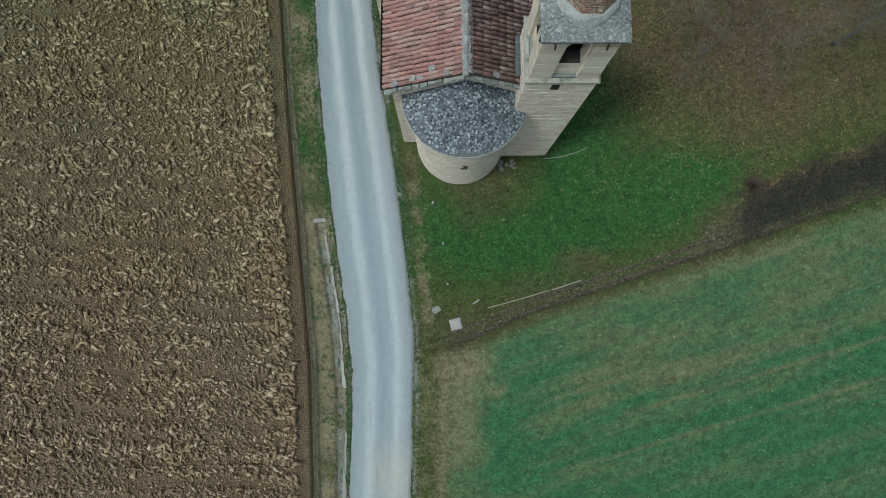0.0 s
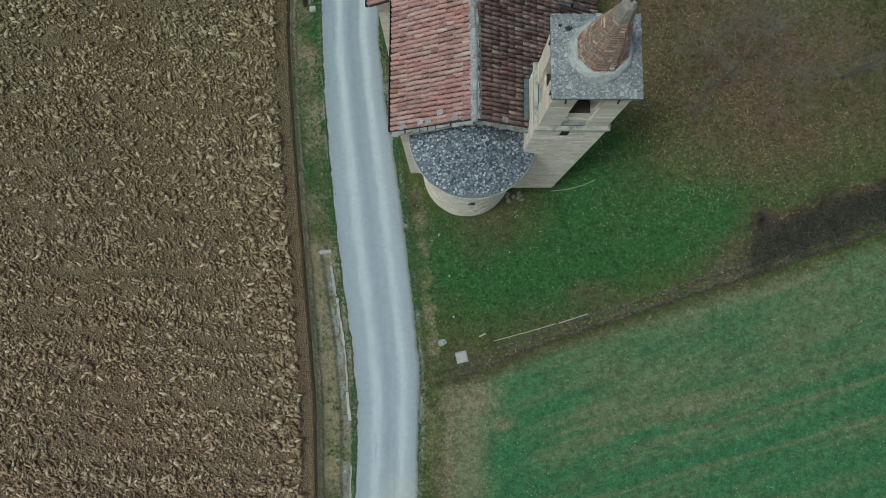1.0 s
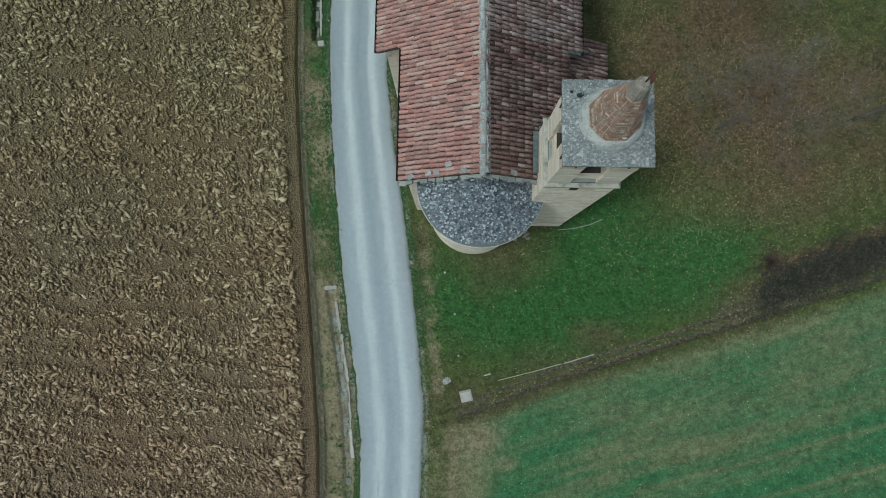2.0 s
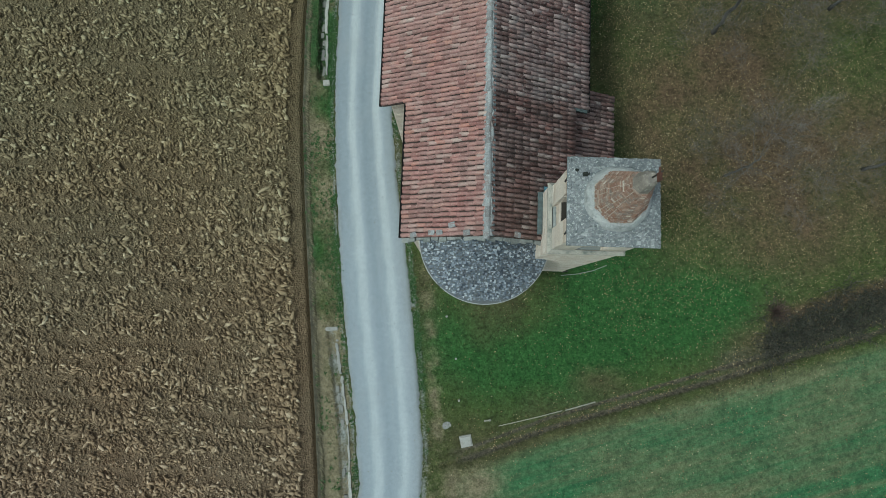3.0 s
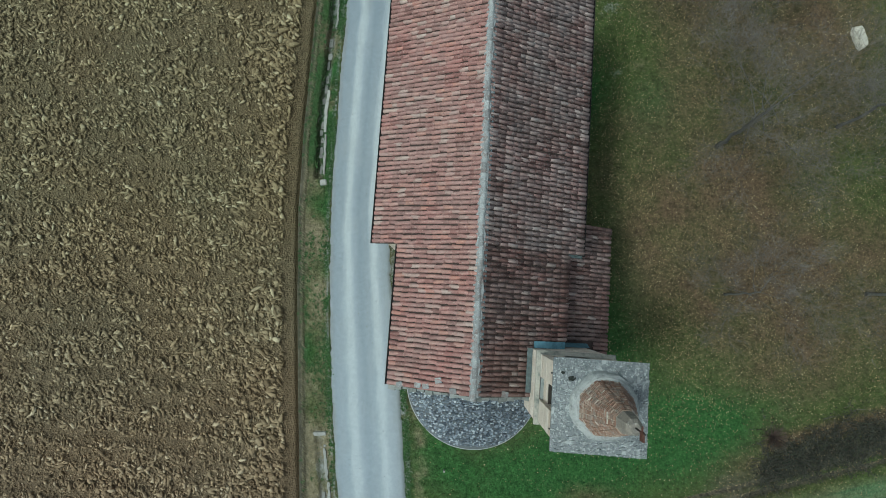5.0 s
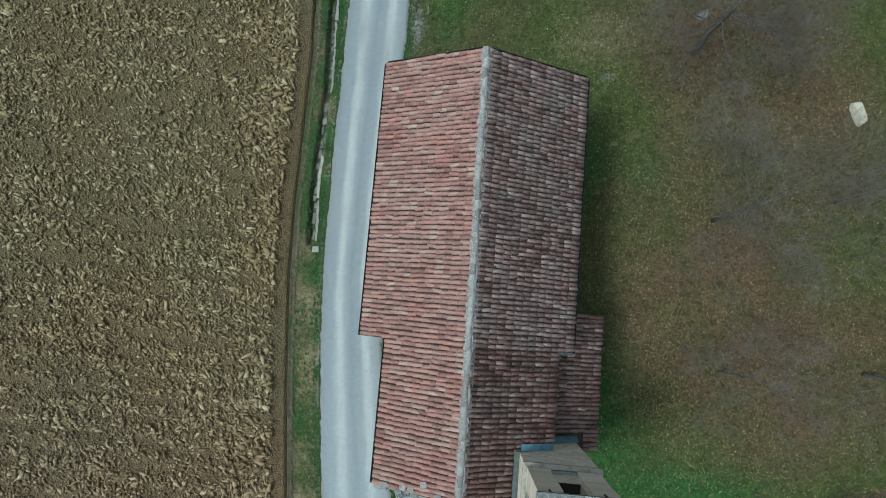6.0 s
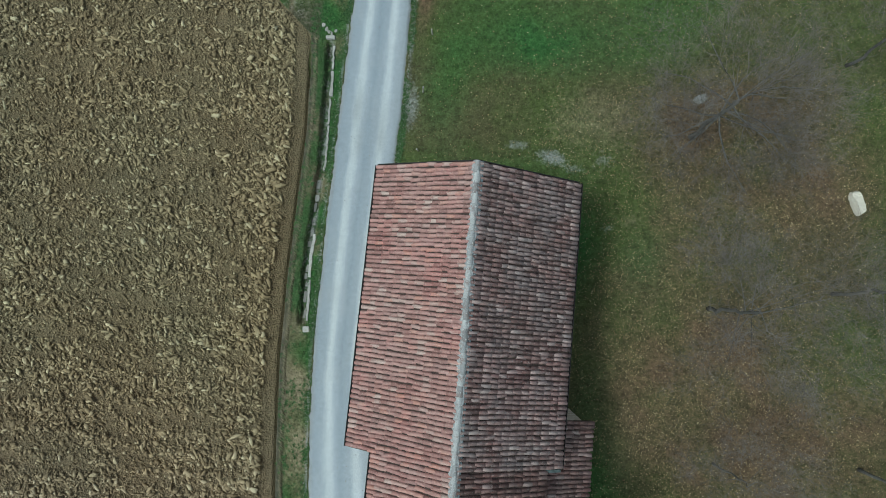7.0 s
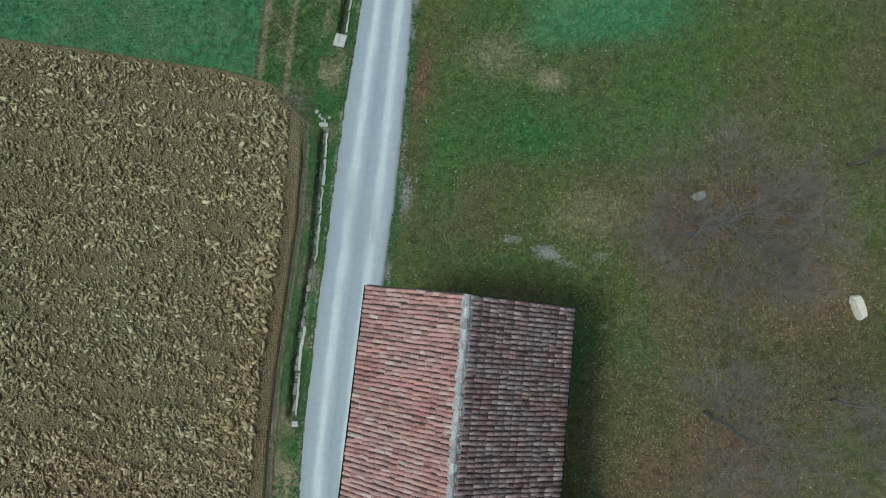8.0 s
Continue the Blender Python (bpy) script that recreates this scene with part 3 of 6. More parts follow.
    litter = np.maximum(litter, np.where(east, 0.95 * np.exp(-((below + 2.2) / 0.55) ** 2) * smooth01(x, 14.6, 17.0), 0))
    verge = (x < left) & (x > side)
    lush = np.where(verge, (0.3 + 0.6 * wob(x, y, 0.9, 3.0)) * smooth01(y, 4.0, 8.0) + 0.35 * smooth01(y, 16.0, 18.0) + 0.45 * np.exp(-((x - left + 0.12) / 0.16) ** 2), lush)
    broken = 0.55 + 0.5 * wob(x, y, 1.9, 5.0) + 0.3 * wob(x, y, 4.3, 1.0)
    path = np.exp(-((out - 0.75) / 0.4) ** 2) * smooth01(y, -2.6, -1.4) * (1 - smooth01(y, 5.5, 8.5))
    rim = np.exp(-((out - 1.5) / 0.28) ** 2) * (1 - smooth01(y, -3.4, -2.4))
    dry = np.where(east, (0.42 * broken + 0.08) * (1 - smooth01(out, 1.0, 1.4)) * (1 - smooth01(y, -3.5, -1.8)) + 0.9 * path * broken + 0.6 * rim + 0.7 * blob(x, y, 1.5, -3.7, 1.3, 0.9, 15) + 0.6 * blob(x, y, 2.9, -5.0, 0.7, 0.4, 15) + 0.45 * blob(x, y, 1.0, -6.5, 1.0, 3.0) + 0.4 * blob(x, y, 8.8, 24.4, 0.6, 0.4) + 0.75 * blob(x, y, 3.9, 36.5, 0.9, 0.6) + 0.5 * blob(x, y, 1.0, 37.5, 2.0, 1.5) + 0.45 * blob(x, y, 6.5, 29.5, 2.6, 1.8), 0)
    dry = np.where(verge, 0.45 - 0.6 * wob(x, y, 0.9, 3.0) + 0.5 * (1 - smooth01(y, 4.0, 7.0)) - 0.3 * smooth01(y, 16.0, 18.0), dry)
    earth = np.where(east & (x > -0.2), (1.2 * np.exp(-((below - 0.05) / 0.13) ** 2) + 1.0 * np.exp(-((below + 0.5) / 0.10) ** 2) + (0.2 + 0.25 * wob(x, y, 1.2, 1.0)) * np.exp(-((below + 0.2) / 0.35) ** 2)) * smooth01(x, -0.2, 1.5) + 0.55 * blob(x, y, 14.3, 3.4, 1.3, 0.5, 18) + 0.8 * np.exp(-((below + 1.1) / 0.55) ** 2) * smooth01(x, 15.0, 16.2) + 0.35 * blob(x, y, 0.2, -2.2, 0.9, 0.5), 0)
    earth = np.where(verge, (0.78 + 0.15 * (1 - smooth01(y, 3.0, 6.0))) * np.exp(-((x - side) / 0.5) ** 2) + np.where(y < 10, 0.35, 0.6) * np.exp(-((x - line(y, DITCH_Y, DITCH_X)) / 0.3) ** 2) * in_ditch(y), earth)
    litter = np.maximum(litter, np.where(east, 0.95 * blob(x, y, -2.9, 36, 0.55, 2.2), 0))
    beyond = (x < -8.5) & (x > -12.1) & (y > 33)
    lush = np.where(beyond, 0.6 + 0.3 * wob(x, y, 0.8, 1.0), lush)
    dry = np.where(beyond, 0.16 + 0.2 * wob(x, y, 1.4, 2.0) + 0.75 * np.exp(-((x + 11.75) / 0.16) ** 2) + 0.6 * np.exp(-((x + 10.25) / 0.14) ** 2), dry)
    earth = np.where(beyond, 0.75 * np.exp(-((x + 12.05) / 0.14) ** 2) + 0.6 * smooth01(35.0 - y + 0.25 * (x + 10), -0.6, 0.9), earth)
    ragged = np.exp(-(np.maximum(out, 0) / 0.2) ** 2) * (0.62 + 0.3 * wob(x, y, 1.3, 2.0))
    stony = np.where(east, ragged + 0.6 * blob(x, y, -3.05, 29.6, 0.35, 1.3) + (0.75 * blob(x, y, 4.5, 27.4, 0.8, 0.4, -15) + 0.6 * blob(x, y, 2.7, 27.9, 0.6, 0.25) + 0.5 * blob(x, y, 5.8, 26.9, 0.5, 0.3) + 0.4 * blob(x, y, 7.2, 27.5, 0.6, 0.5) + 0.35 * blob(x, y, 7.6, 24.0, 0.5, 0.3)) * (0.5 + broken * 0.7), 0)
    stony = np.where(verge, np.exp(-((x - left) / 0.13) ** 2) * (0.55 + 0.3 * wob(x, y, 1.3, 2.0)) + (0.42 + 0.3 * wob(x, y, 1.6, 6.0)) * np.exp(-((x - line(y, DITCH_Y, DITCH_X) - 0.02) / 0.32) ** 2) * (1 - smooth01(y, 3.8, 4.6)) + (0.4 + 0.35 * wob(x, y, 1.7, 2.0)) * np.exp(-((x - line(y, DITCH_Y, DITCH_X) - 0.05) / 0.26) ** 2) * smooth01(y, 17.0, 18.0) * (1 - smooth01(y, 32.6, 33.4)), stony)
    stony = np.where(beyond, 0.06 + 0.2 * wob(x, y, 1.1, 4.0), stony)
    return np.clip(np.stack([litter, crop, dry, stony], -1), 0, 1), np.clip(np.stack([lush, earth, strip, drill], -1), 0, 1)


build_ground()


def build_road():
    ys = [-300.0, -60.0] + spread(-20, 50, 0.18) + [80.0, 300.0]
    n = 25
    vs, fs, across = [], [], []
    rng = np.random.default_rng(5)
    for y in ys:
        l, r = line(y, LEFT_Y, LEFT_X), line(y, RIGHT_Y, RIGHT_X)
        l0, r0 = l, r
        l += 0.035 * math.sin(y * 1.9) * math.sin(y * 0.7) + rng.normal(0, 0.035)
        r += 0.035 * math.sin(y * 1.4 + 1) * math.sin(y * 0.6) + rng.normal(0, 0.035)
        for i in range(n):
            u = i / (n - 1)
            w = min(1.0, min(u, 1 - u) / 0.12)
            x = (l + (r - l) * u) * (1 - w) + (l0 + (r0 - l0) * u) * w
            rut = 0.035 * (math.exp(-((u - 0.31) / 0.07) ** 2) + math.exp(-((u - 0.71) / 0.07) ** 2))
            z = lay(x, y) + 0.05 + 0.05 * (1 - (2 * u - 1) ** 2) - rut - (0.16 if i in (0, n - 1) else 0) + 0.006 * math.sin(y * 3 + u * 20)
            vs.append((x, y, float(z)))
            across.append(u)
    for j in range(len(ys) - 1):
        for i in range(n - 1):
            a = j * n + i
            fs.append((a, a + 1, a + n + 1, a + n))
    me = to_mesh("road", vs, fs, GRAVEL, smooth=True)
    at = me.attributes.new("across", "FLOAT", "POINT")
    at.data.foreach_set("value", across)
    xs, ys_ = np.array(vs)[:, 0], np.array(vs)[:, 1]
    wear = me.attributes.new("wear", "FLOAT_COLOR", "POINT")
    damp = 0.9 * blob(xs, ys_, -5.95, 29.3, 0.22, 0.9) + 0.8 * blob(xs, ys_, -5.75, 27.4, 0.2, 0.9) + 0.8 * blob(xs, ys_, -4.55, 27.7, 0.22, 1.0)
    wear.data.foreach_set("color", np.stack([0.6 + 0.4 * smooth01(ys_, 3.0, 16.0), np.clip(damp, 0, 1), blob(xs, ys_, -2.6, -9.5, 1.2, 1.6), 1 - smooth01(ys_, -7.0, -3.0)], -1).astype(np.float32).ravel())
    tagged(new("road", me), "pale grey gravel lane with two worn wheel tracks", "road", kind="structure")


build_road()

# ---------------------------------------------------------------- church
RIDGE_Z, PITCH = 10.72, 0.47
RIDGE_S, RIDGE_N = (0.88, 8.05), (0.61, 24.58)


def ridge_x(y):
    return RIDGE_S[0] + (RIDGE_N[0] - RIDGE_S[0]) * (y - RIDGE_S[1]) / (RIDGE_N[1] - RIDGE_S[1])


church = thing("church", (0.8, 14.0, float(lay(0.8, 14.0))), "stone country church with red tiled roof and round apse", "church")


def slab(name, corners, thick, mat, parent, label=""):
    """A sloping slab: four top corners in order round it, thickened downwards."""
    top = [Vector(c) for c in corners]
    low = [c - Vector((0, 0, thick)) for c in top]
    return part(name, (top + low, [(0, 1, 2, 3), (7, 6, 5, 4), (0, 4, 5, 1), (1, 5, 6, 2), (2, 6, 7, 3), (3, 7, 4, 0)]), mat, parent, label)


def coppo(length, wide, narrow, rise, seg=6):
    """A tapered half-round tile lying along +x (downhill), its wide end low, closed at that end."""
    vs, fs = [], []
    for x, w, h in ((0.0, narrow, rise * 0.85), (length, wide, rise)):
        for k in range(seg + 1):
            a = math.pi * k / seg
            vs.append((x, -w / 2 * math.cos(a), h * math.sin(a)))
    m = seg + 1
    for k in range(seg):
        fs.append((k, k + m, k + m + 1, k + 1))
    fs.append(tuple(range(2 * m - 1, m - 1, -1)))
    return vs, fs


TILE_V, TILE_F = coppo(0.42, 0.172, 0.132, 0.095)
GAP, LAP = 0.182, 0.335
tile_rng = random.Random(11)


def tiled_slope(name, x_top, x_eave, y0, y1, z_top, pitch, mat, parent, label, single=None, skip=None):
    """Rows of cover tiles down a slope from x_top (a function of y) to x_eave, on a thin dark bed."""
    side = 1 if x_eave > x_top(y0) else -1
    z_of = lambda x, y: z_top - pitch * abs(x - x_top(y))
    c = [(x_top(y0), y0), (x_eave, y0), (x_eave, y1), (x_top(y1), y1)]
    if side < 0:
        c = c[::-1]
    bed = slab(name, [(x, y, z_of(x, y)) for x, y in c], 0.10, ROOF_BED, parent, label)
    heap = Heap()
    shared = to_mesh("tile", TILE_V, TILE_F, mat, smooth=True)
    rows = int(round((y1 - y0) / GAP))
    gap = (y1 - y0) / rows
    slope = math.hypot(1, pitch)
    down = Vector((side, 0, -pitch)) / slope
    along = Vector((0, 1, 0)) * side
    up = down.cross(along)
    for r in range(rows):
        y = y0 + (r + 0.5) * gap
        run = abs(x_eave - x_top(y)) * slope
        n = int(math.ceil(run / LAP))
        sag = tile_rng.uniform(-0.008, 0.008)
        for k in range(n):
            d = run - 0.42 + 0.05 - k * LAP + tile_rng.uniform(-0.02, 0.02)
            if d < -0.25:
                continue
            d = max(d, 0.02)
            yy = y + sag + tile_rng.uniform(-0.009, 0.009) + 0.012 * math.sin(d * 2 + r)
            o = Vector((x_top(y), yy, z_top)) + down * d + up * (0.022 + tile_rng.uniform(0, 0.012))
            if skip and skip(o.x, o.y):
                continue
            m = axes(o, down, along, up) @ pose(0, 0, 0, tile_rng.gauss(0, 4), 3.0 + tile_rng.gauss(0, 1.1), tile_rng.gauss(0, 2.6))
            if single and single(o.x, o.y):
                piece("tile", shared, bed, m)
            else:
                heap.add(TILE_V, TILE_F, m)
    if heap.v:
        tagged(part("tiles", heap.solid(), mat, bed, smooth=True), kind="stuff")
    return bed


NAVE_S, NAVE_N, WEST_N, EAST_N = 13.41, 24.57, -3.36, 4.80
CHOIR_S, WEST_C, EAST_C = 8.05, -2.30, 4.22
TOWER = (2.94, 7.50, 5.46, 9.82)
in_tower = lambda x, y: x > TOWER[0] - 0.16 and y < TOWER[3] + 0.18
mid_w = lambda x, y: 13.5 < y < 15.9
mid_e = lambda x, y: 13.5 < y < 15.7
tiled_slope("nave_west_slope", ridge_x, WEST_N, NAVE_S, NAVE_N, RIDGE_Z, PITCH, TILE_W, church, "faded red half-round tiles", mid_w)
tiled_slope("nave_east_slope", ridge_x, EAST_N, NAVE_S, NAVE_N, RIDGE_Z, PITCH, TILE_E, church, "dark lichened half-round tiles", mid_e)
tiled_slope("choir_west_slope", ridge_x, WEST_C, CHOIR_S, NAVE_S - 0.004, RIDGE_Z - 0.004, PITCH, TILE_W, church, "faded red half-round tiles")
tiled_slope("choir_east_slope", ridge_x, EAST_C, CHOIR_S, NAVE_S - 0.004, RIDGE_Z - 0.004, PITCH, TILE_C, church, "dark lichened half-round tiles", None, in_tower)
ANNEX_TOP, ANNEX_X, ANNEX_Y0, ANNEX_Y1 = 7.75, 6.46, 9.36, 14.95
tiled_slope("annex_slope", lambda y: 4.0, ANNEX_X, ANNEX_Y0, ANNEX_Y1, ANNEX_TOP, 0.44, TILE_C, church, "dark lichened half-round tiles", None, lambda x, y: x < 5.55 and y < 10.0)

# ridge of large half-round tiles bedded in mortar
RV, RF = coppo(0.46, 0.25, 0.20, 0.12, 8)
ridge_mesh = to_mesh("ridge_tile", RV, RF, RIDGE, smooth=True)
ys = spread(RIDGE_S[1], RIDGE_N[1], 0.14) + [RIDGE_N[1]]
prof = [(-0.19, -0.05), (-0.12, 0.06), (0, 0.09), (0.12, 0.06), (0.19, -0.05)]
vs, fs = [], []
for y in ys:
    for px, pz in prof:
        vs.append((ridge_x(y) + px + tile_rng.uniform(-0.045, 0.045), y, RIDGE_Z + pz + tile_rng.uniform(-0.025, 0.03)))
for j in range(len(ys) - 1):
    for i in range(4):
        a = j * 5 + i
        fs.append((a, a + 1, a + 6, a + 5))
fs += [(0, 1, 2, 3, 4), tuple(len(vs) - 1 - i for i in range(5))]
ridge = part("ridge", (vs, fs), RIDGE, church, "grey lichened mortar ridge with half-round ridge tiles")
y = RIDGE_N[1] - 0.02
while y > RIDGE_S[1] + 0.3:
    o = Vector((ridge_x(y) + tile_rng.uniform(-0.02, 0.02), y, RIDGE_Z + 0.035))
    piece("ridge_tile", ridge_mesh, ridge, axes(o, (0, -1, 0), (1, 0, 0), (0, 0, 1)) @ pose(0, 0, 0, tile_rng.gauss(0, 3), 1.5, tile_rng.gauss(0, 2.5)))
    y -= 0.385

h = Heap()
h.tube([Vector((ridge_x(y) + 0.21, y, RIDGE_Z - 0.045)) for y in ys], [0.035 + tile_rng.uniform(-0.022, 0.014) for y in ys], 6)
part("ridge_fillet", h.solid(), plain("teal_lead_fillet", (0.12, 0.15, 0.158), 0.6, 0.1, 0.5, 3.0), church, "dull teal fillet along the ridge")

# walls
BASE = -0.4


def courses(parent, o, u, w, h, top=None, holes=(), single=False, stone=(0.15, 0.36), course=(0.13, 0.24), seed=1, proud=0.011, mat=WALL_STONE):
    """Coursed blocks on a wall face. o: lower corner, u: unit way along the wall, w and h its size; the blocks stand proud along u x z.
    top: highest z by distance along; holes: (a0, z0, a1, z1) left free."""
    rng = random.Random(seed)
    u, o = Vector(u), Vector(o)
    out = u.cross(Vector((0, 0, 1)))
    heap = Heap()
    z = 0.0
    while z < h - 0.04:
        ch = min(rng.uniform(*course), h - z)
        a = -rng.uniform(0, 0.2)
        while a < w:
            bw = rng.uniform(*stone)
            a0, a1 = max(a, 0), min(a + bw, w)
            a += bw
            if a1 - a0 < 0.05 or (top and o.z + z + ch > top((a0 + a1) / 2)):
                continue
            spans = [(a0, a1)]
            for ha, hz, hb, hc in holes:
                if z + ch > hz + 0.02 and z < hc - 0.02:
                    spans = [q for p, r in spans for q in ((p, min(r, ha)), (max(p, hb), r)) if q[1] - q[0] > 0.04]
            for p, r in spans:
                e, d, j = 0.008, proud * rng.uniform(0.4, 1.3), 0.006
                pts = []
                for s, dep in ((0.0, -0.01), (1.0, d)):
                    q = e + s * j
                    for aa, zz in ((p + q, z + q), (r - q, z + q), (r - q, z + ch - q), (p + q, z + ch - q)):
                        pts.append(o + u * aa + Vector((0, 0, zz)) + out * dep)
                faces = [(4, 5, 6, 7), (0, 1, 5, 4), (1, 2, 6, 5), (2, 3, 7, 6), (3, 0, 4, 7)]
                if single:
                    c = sum(pts, Vector()) / 8
                    piece("stone", to_mesh("stone", [x - c for x in pts], faces, mat), parent, Matrix.Translation(c))
                else:
                    heap.add(pts, faces)
        z += ch
    if heap.v:
        tagged(part("stones", heap.solid(), mat, parent), kind="stuff")


def prism(outline, z0, tops):
    n = len(outline)
    vs = [(x, y, z0) for x, y in outline] + [(x, y, t) for (x, y), t in zip(outline, tops)]
    fs = [tuple(range(n - 1, -1, -1)), tuple(range(n, 2 * n))] + [(i, (i + 1) % n, n + (i + 1) % n, n + i) for i in range(n)]
    return vs, fs


roof_under = lambda x, y: RIDGE_Z - 0.13 - PITCH * abs(x - ridge_x(y))


def gable_block(name, x0, x1, y0, y1, label):
    z0 = float(lay((x0 + x1) / 2, y0)) + BASE
    outline = [(x0, y0), (ridge_x(y0), y0), (x1, y0), (x1, y1), (ridge_x(y1), y1), (x0, y1)]
    return part(name, prism(outline, z0, [roof_under(x, y) for x, y in outline]), MORTAR, church, label), z0


nw, nz = gable_block("nave_wall", WEST_N + 0.28, EAST_N - 0.28, NAVE_S + 0.22, NAVE_N - 0.25, "pale coursed stone wall")
cw, cz = gable_block("choir_wall", WEST_C + 0.22, EAST_C - 0.2, CHOIR_S + 0.2, NAVE_S + 0.3, "pale coursed stone wall")
x0, x1, y0, y1 = WEST_N + 0.28, EAST_N - 0.28, NAVE_S + 0.22, NAVE_N - 0.25
courses(nw, (x0, y0, nz), (1, 0, 0), x1 - x0, 11, lambda a: roof_under(x0 + a, y0) + 0.02, seed=2)
courses(nw, (x1, y0, nz), (0, 1, 0), y1 - y0, 9.0 - nz - 0.25, None, seed=3)
courses(nw, (x1, y1, nz), (-1, 0, 0), x1 - x0, 11, lambda a: roof_under(x1 - a, y1) + 0.02, seed=4)
courses(nw, (x0, y1, nz), (0, -1, 0), y1 - y0, 9.0 - nz - 0.25, None, seed=5)
x0, x1, y0, y1 = WEST_C + 0.22, EAST_C - 0.2, CHOIR_S + 0.2, NAVE_S + 0.2
courses(cw, (x0, y0, cz), (1, 0, 0), x1 - x0, 11, lambda a: roof_under(x0 + a, y0) + 0.02, seed=6)
courses(cw, (x0, y1, cz), (0, -1, 0), y1 - y0, 9.15 - cz - 0.2, None, seed=7)

# annex under its lean-to roof
ax0, ax1, ay0, ay1 = EAST_C - 0.25, ANNEX_X - 0.2, 9.5, ANNEX_Y1 - 0.2
az = float(lay(5, 12)) + BASE
outline = [(ax0, ay0), (ax1, ay0), (ax1, ay1), (ax0, ay1)]
annex_wall = part("annex_wall", prism(outline, az, [ANNEX_TOP - 0.13 - 0.44 * (x - 4.0) for x, _ in outline]), MORTAR, church, "pale coursed stone wall")
courses(annex_wall, (ax1, ay0, az), (0, 1, 0), ay1 - ay0, ANNEX_TOP - 1.25 - az, None, seed=8)
courses(annex_wall, (ax1, ay1, az), (-1, 0, 0), ax1 - ax0, 9, lambda a: ANNEX_TOP - 0.15 - 0.44 * (ax1 - a - 4.0), seed=9)

# apse: half-round wall under a half cone of stone slabs
APX, APY, APR = 0.92, CHOIR_S + 0.2, 2.30
APSE_EAVE, APSE_TOP, APSE_RIM = 8.0, 9.65, 2.64
apse_z = float(lay(APX, 6)) + BASE
arc = [math.pi + math.pi * k / 40 for k in range(41)]
vs = [(APX + APR * math.cos(a), APY + APR * math.sin(a), z) for z in (apse_z, APSE_EAVE) for a in arc]
fs = [(k, k + 1, 42 + k, 41 + k) for k in range(40)] + [tuple(range(41, 82)), tuple(range(40, -1, -1)), (40, 0, 41, 81)]
apse_wall = part("apse_wall", (vs, fs), MORTAR, church, "curved wall of pale coursed stone")


def apse_stones():
    rng = random.Random(21)
    z, count = apse_z, 0
    heap = Heap()
    while z < APSE_EAVE - 0.05:
        ch = min(rng.uniform(0.16, 0.24), APSE_EAVE - z)
        a = math.pi - rng.uniform(0, 0.08)
        while a < 2 * math.pi:
            da = rng.uniform(0.10, 0.20)
            b0, b1 = max(a, math.pi) + 0.003, min(a + da, 2 * math.pi) - 0.003
            a += da
            if b1 - b0 < 0.02:
                continue
            mid = (b0 + b1) / 2
            if abs(mid - 4.74) < 0.07 and 4.6 < z + ch / 2 < 5.35:
                continue
            d = APR + rng.uniform(0.008, 0.026)
            pts = []
            for rad, q in ((APR - 0.01, 0.0), (d, 0.006)):
                for bb, zz in ((b0 + q * 0.4, z + 0.007 + q), (b1 - q * 0.4, z + 0.007 + q), (b1 - q * 0.4, z + ch - 0.007 - q), (b0 + q * 0.4, z + ch - 0.007 - q)):
                    pts.append(Vector((APX + rad * math.cos(bb), APY + rad * math.sin(bb), zz)))
            faces = [(4, 5, 6, 7), (0, 1, 5, 4), (1, 2, 6, 5), (2, 3, 7, 6), (3, 0, 4, 7)]
            if count < 300 and 4.4 < z and 3.6 < mid < 5.8:
                c = sum(pts, Vector()) / 8
                piece("stone", to_mesh("stone", [p - c for p in pts], faces, WALL_STONE), apse_wall, Matrix.Translation(c))
                count += 1
            else:
                heap.add(pts, faces)
        z += ch
    tagged(part("stones", heap.solid(), WALL_STONE, apse_wall), kind="stuff")


apse_stones()
win = Heap()
wa = 4.74
o = Vector((APX + (APR + 0.012) * math.cos(wa), APY + (APR + 0.012) * math.sin(wa), 4.98))
win.box((o.x - 0.16, o.y - 0.005, o.z - 0.3), (o.x + 0.16, o.y + 0.05, o.z + 0.3))
part("window", win.solid(), IRON, church, "small dark slit window")

# apse roof
vs = [(APX, APY + 0.15, APSE_TOP)]
seg = 48
for k in range(seg + 1):
    a = math.pi + math.pi * k / seg
    vs.append((APX + APSE_RIM * math.cos(a), APY + APSE_RIM * math.sin(a), APSE_EAVE + 0.05))
for k in range(seg + 1):
    a = math.pi + math.pi * k / seg
    vs.append((APX + APSE_RIM * math.cos(a), APY + APSE_RIM * math.sin(a), APSE_EAVE - 0.06))
n = seg + 1
fs = [(0, k, k + 1) for k in range(1, n)] + [(k + n, k + n + 1, k + 1, k) for k in range(1, n)] + [tuple(range(2 * n, n, -1)), (0, n, 2 * n, n + 1, 1)]
apse_roof = part("apse_roof", (vs, fs), APSE_BED, church, "half cone of weathered grey stone slabs")


h = Heap()
h.tube([Vector((APX + (APSE_RIM - 0.02) * math.cos(a), APY + (APSE_RIM - 0.02) * math.sin(a), APSE_EAVE + 0.03)) for a in arc], [0.034] * len(arc), 6)
part("eaves_rim", h.solid(), PLASTER, church, "pale mortar rim along the apse eaves")


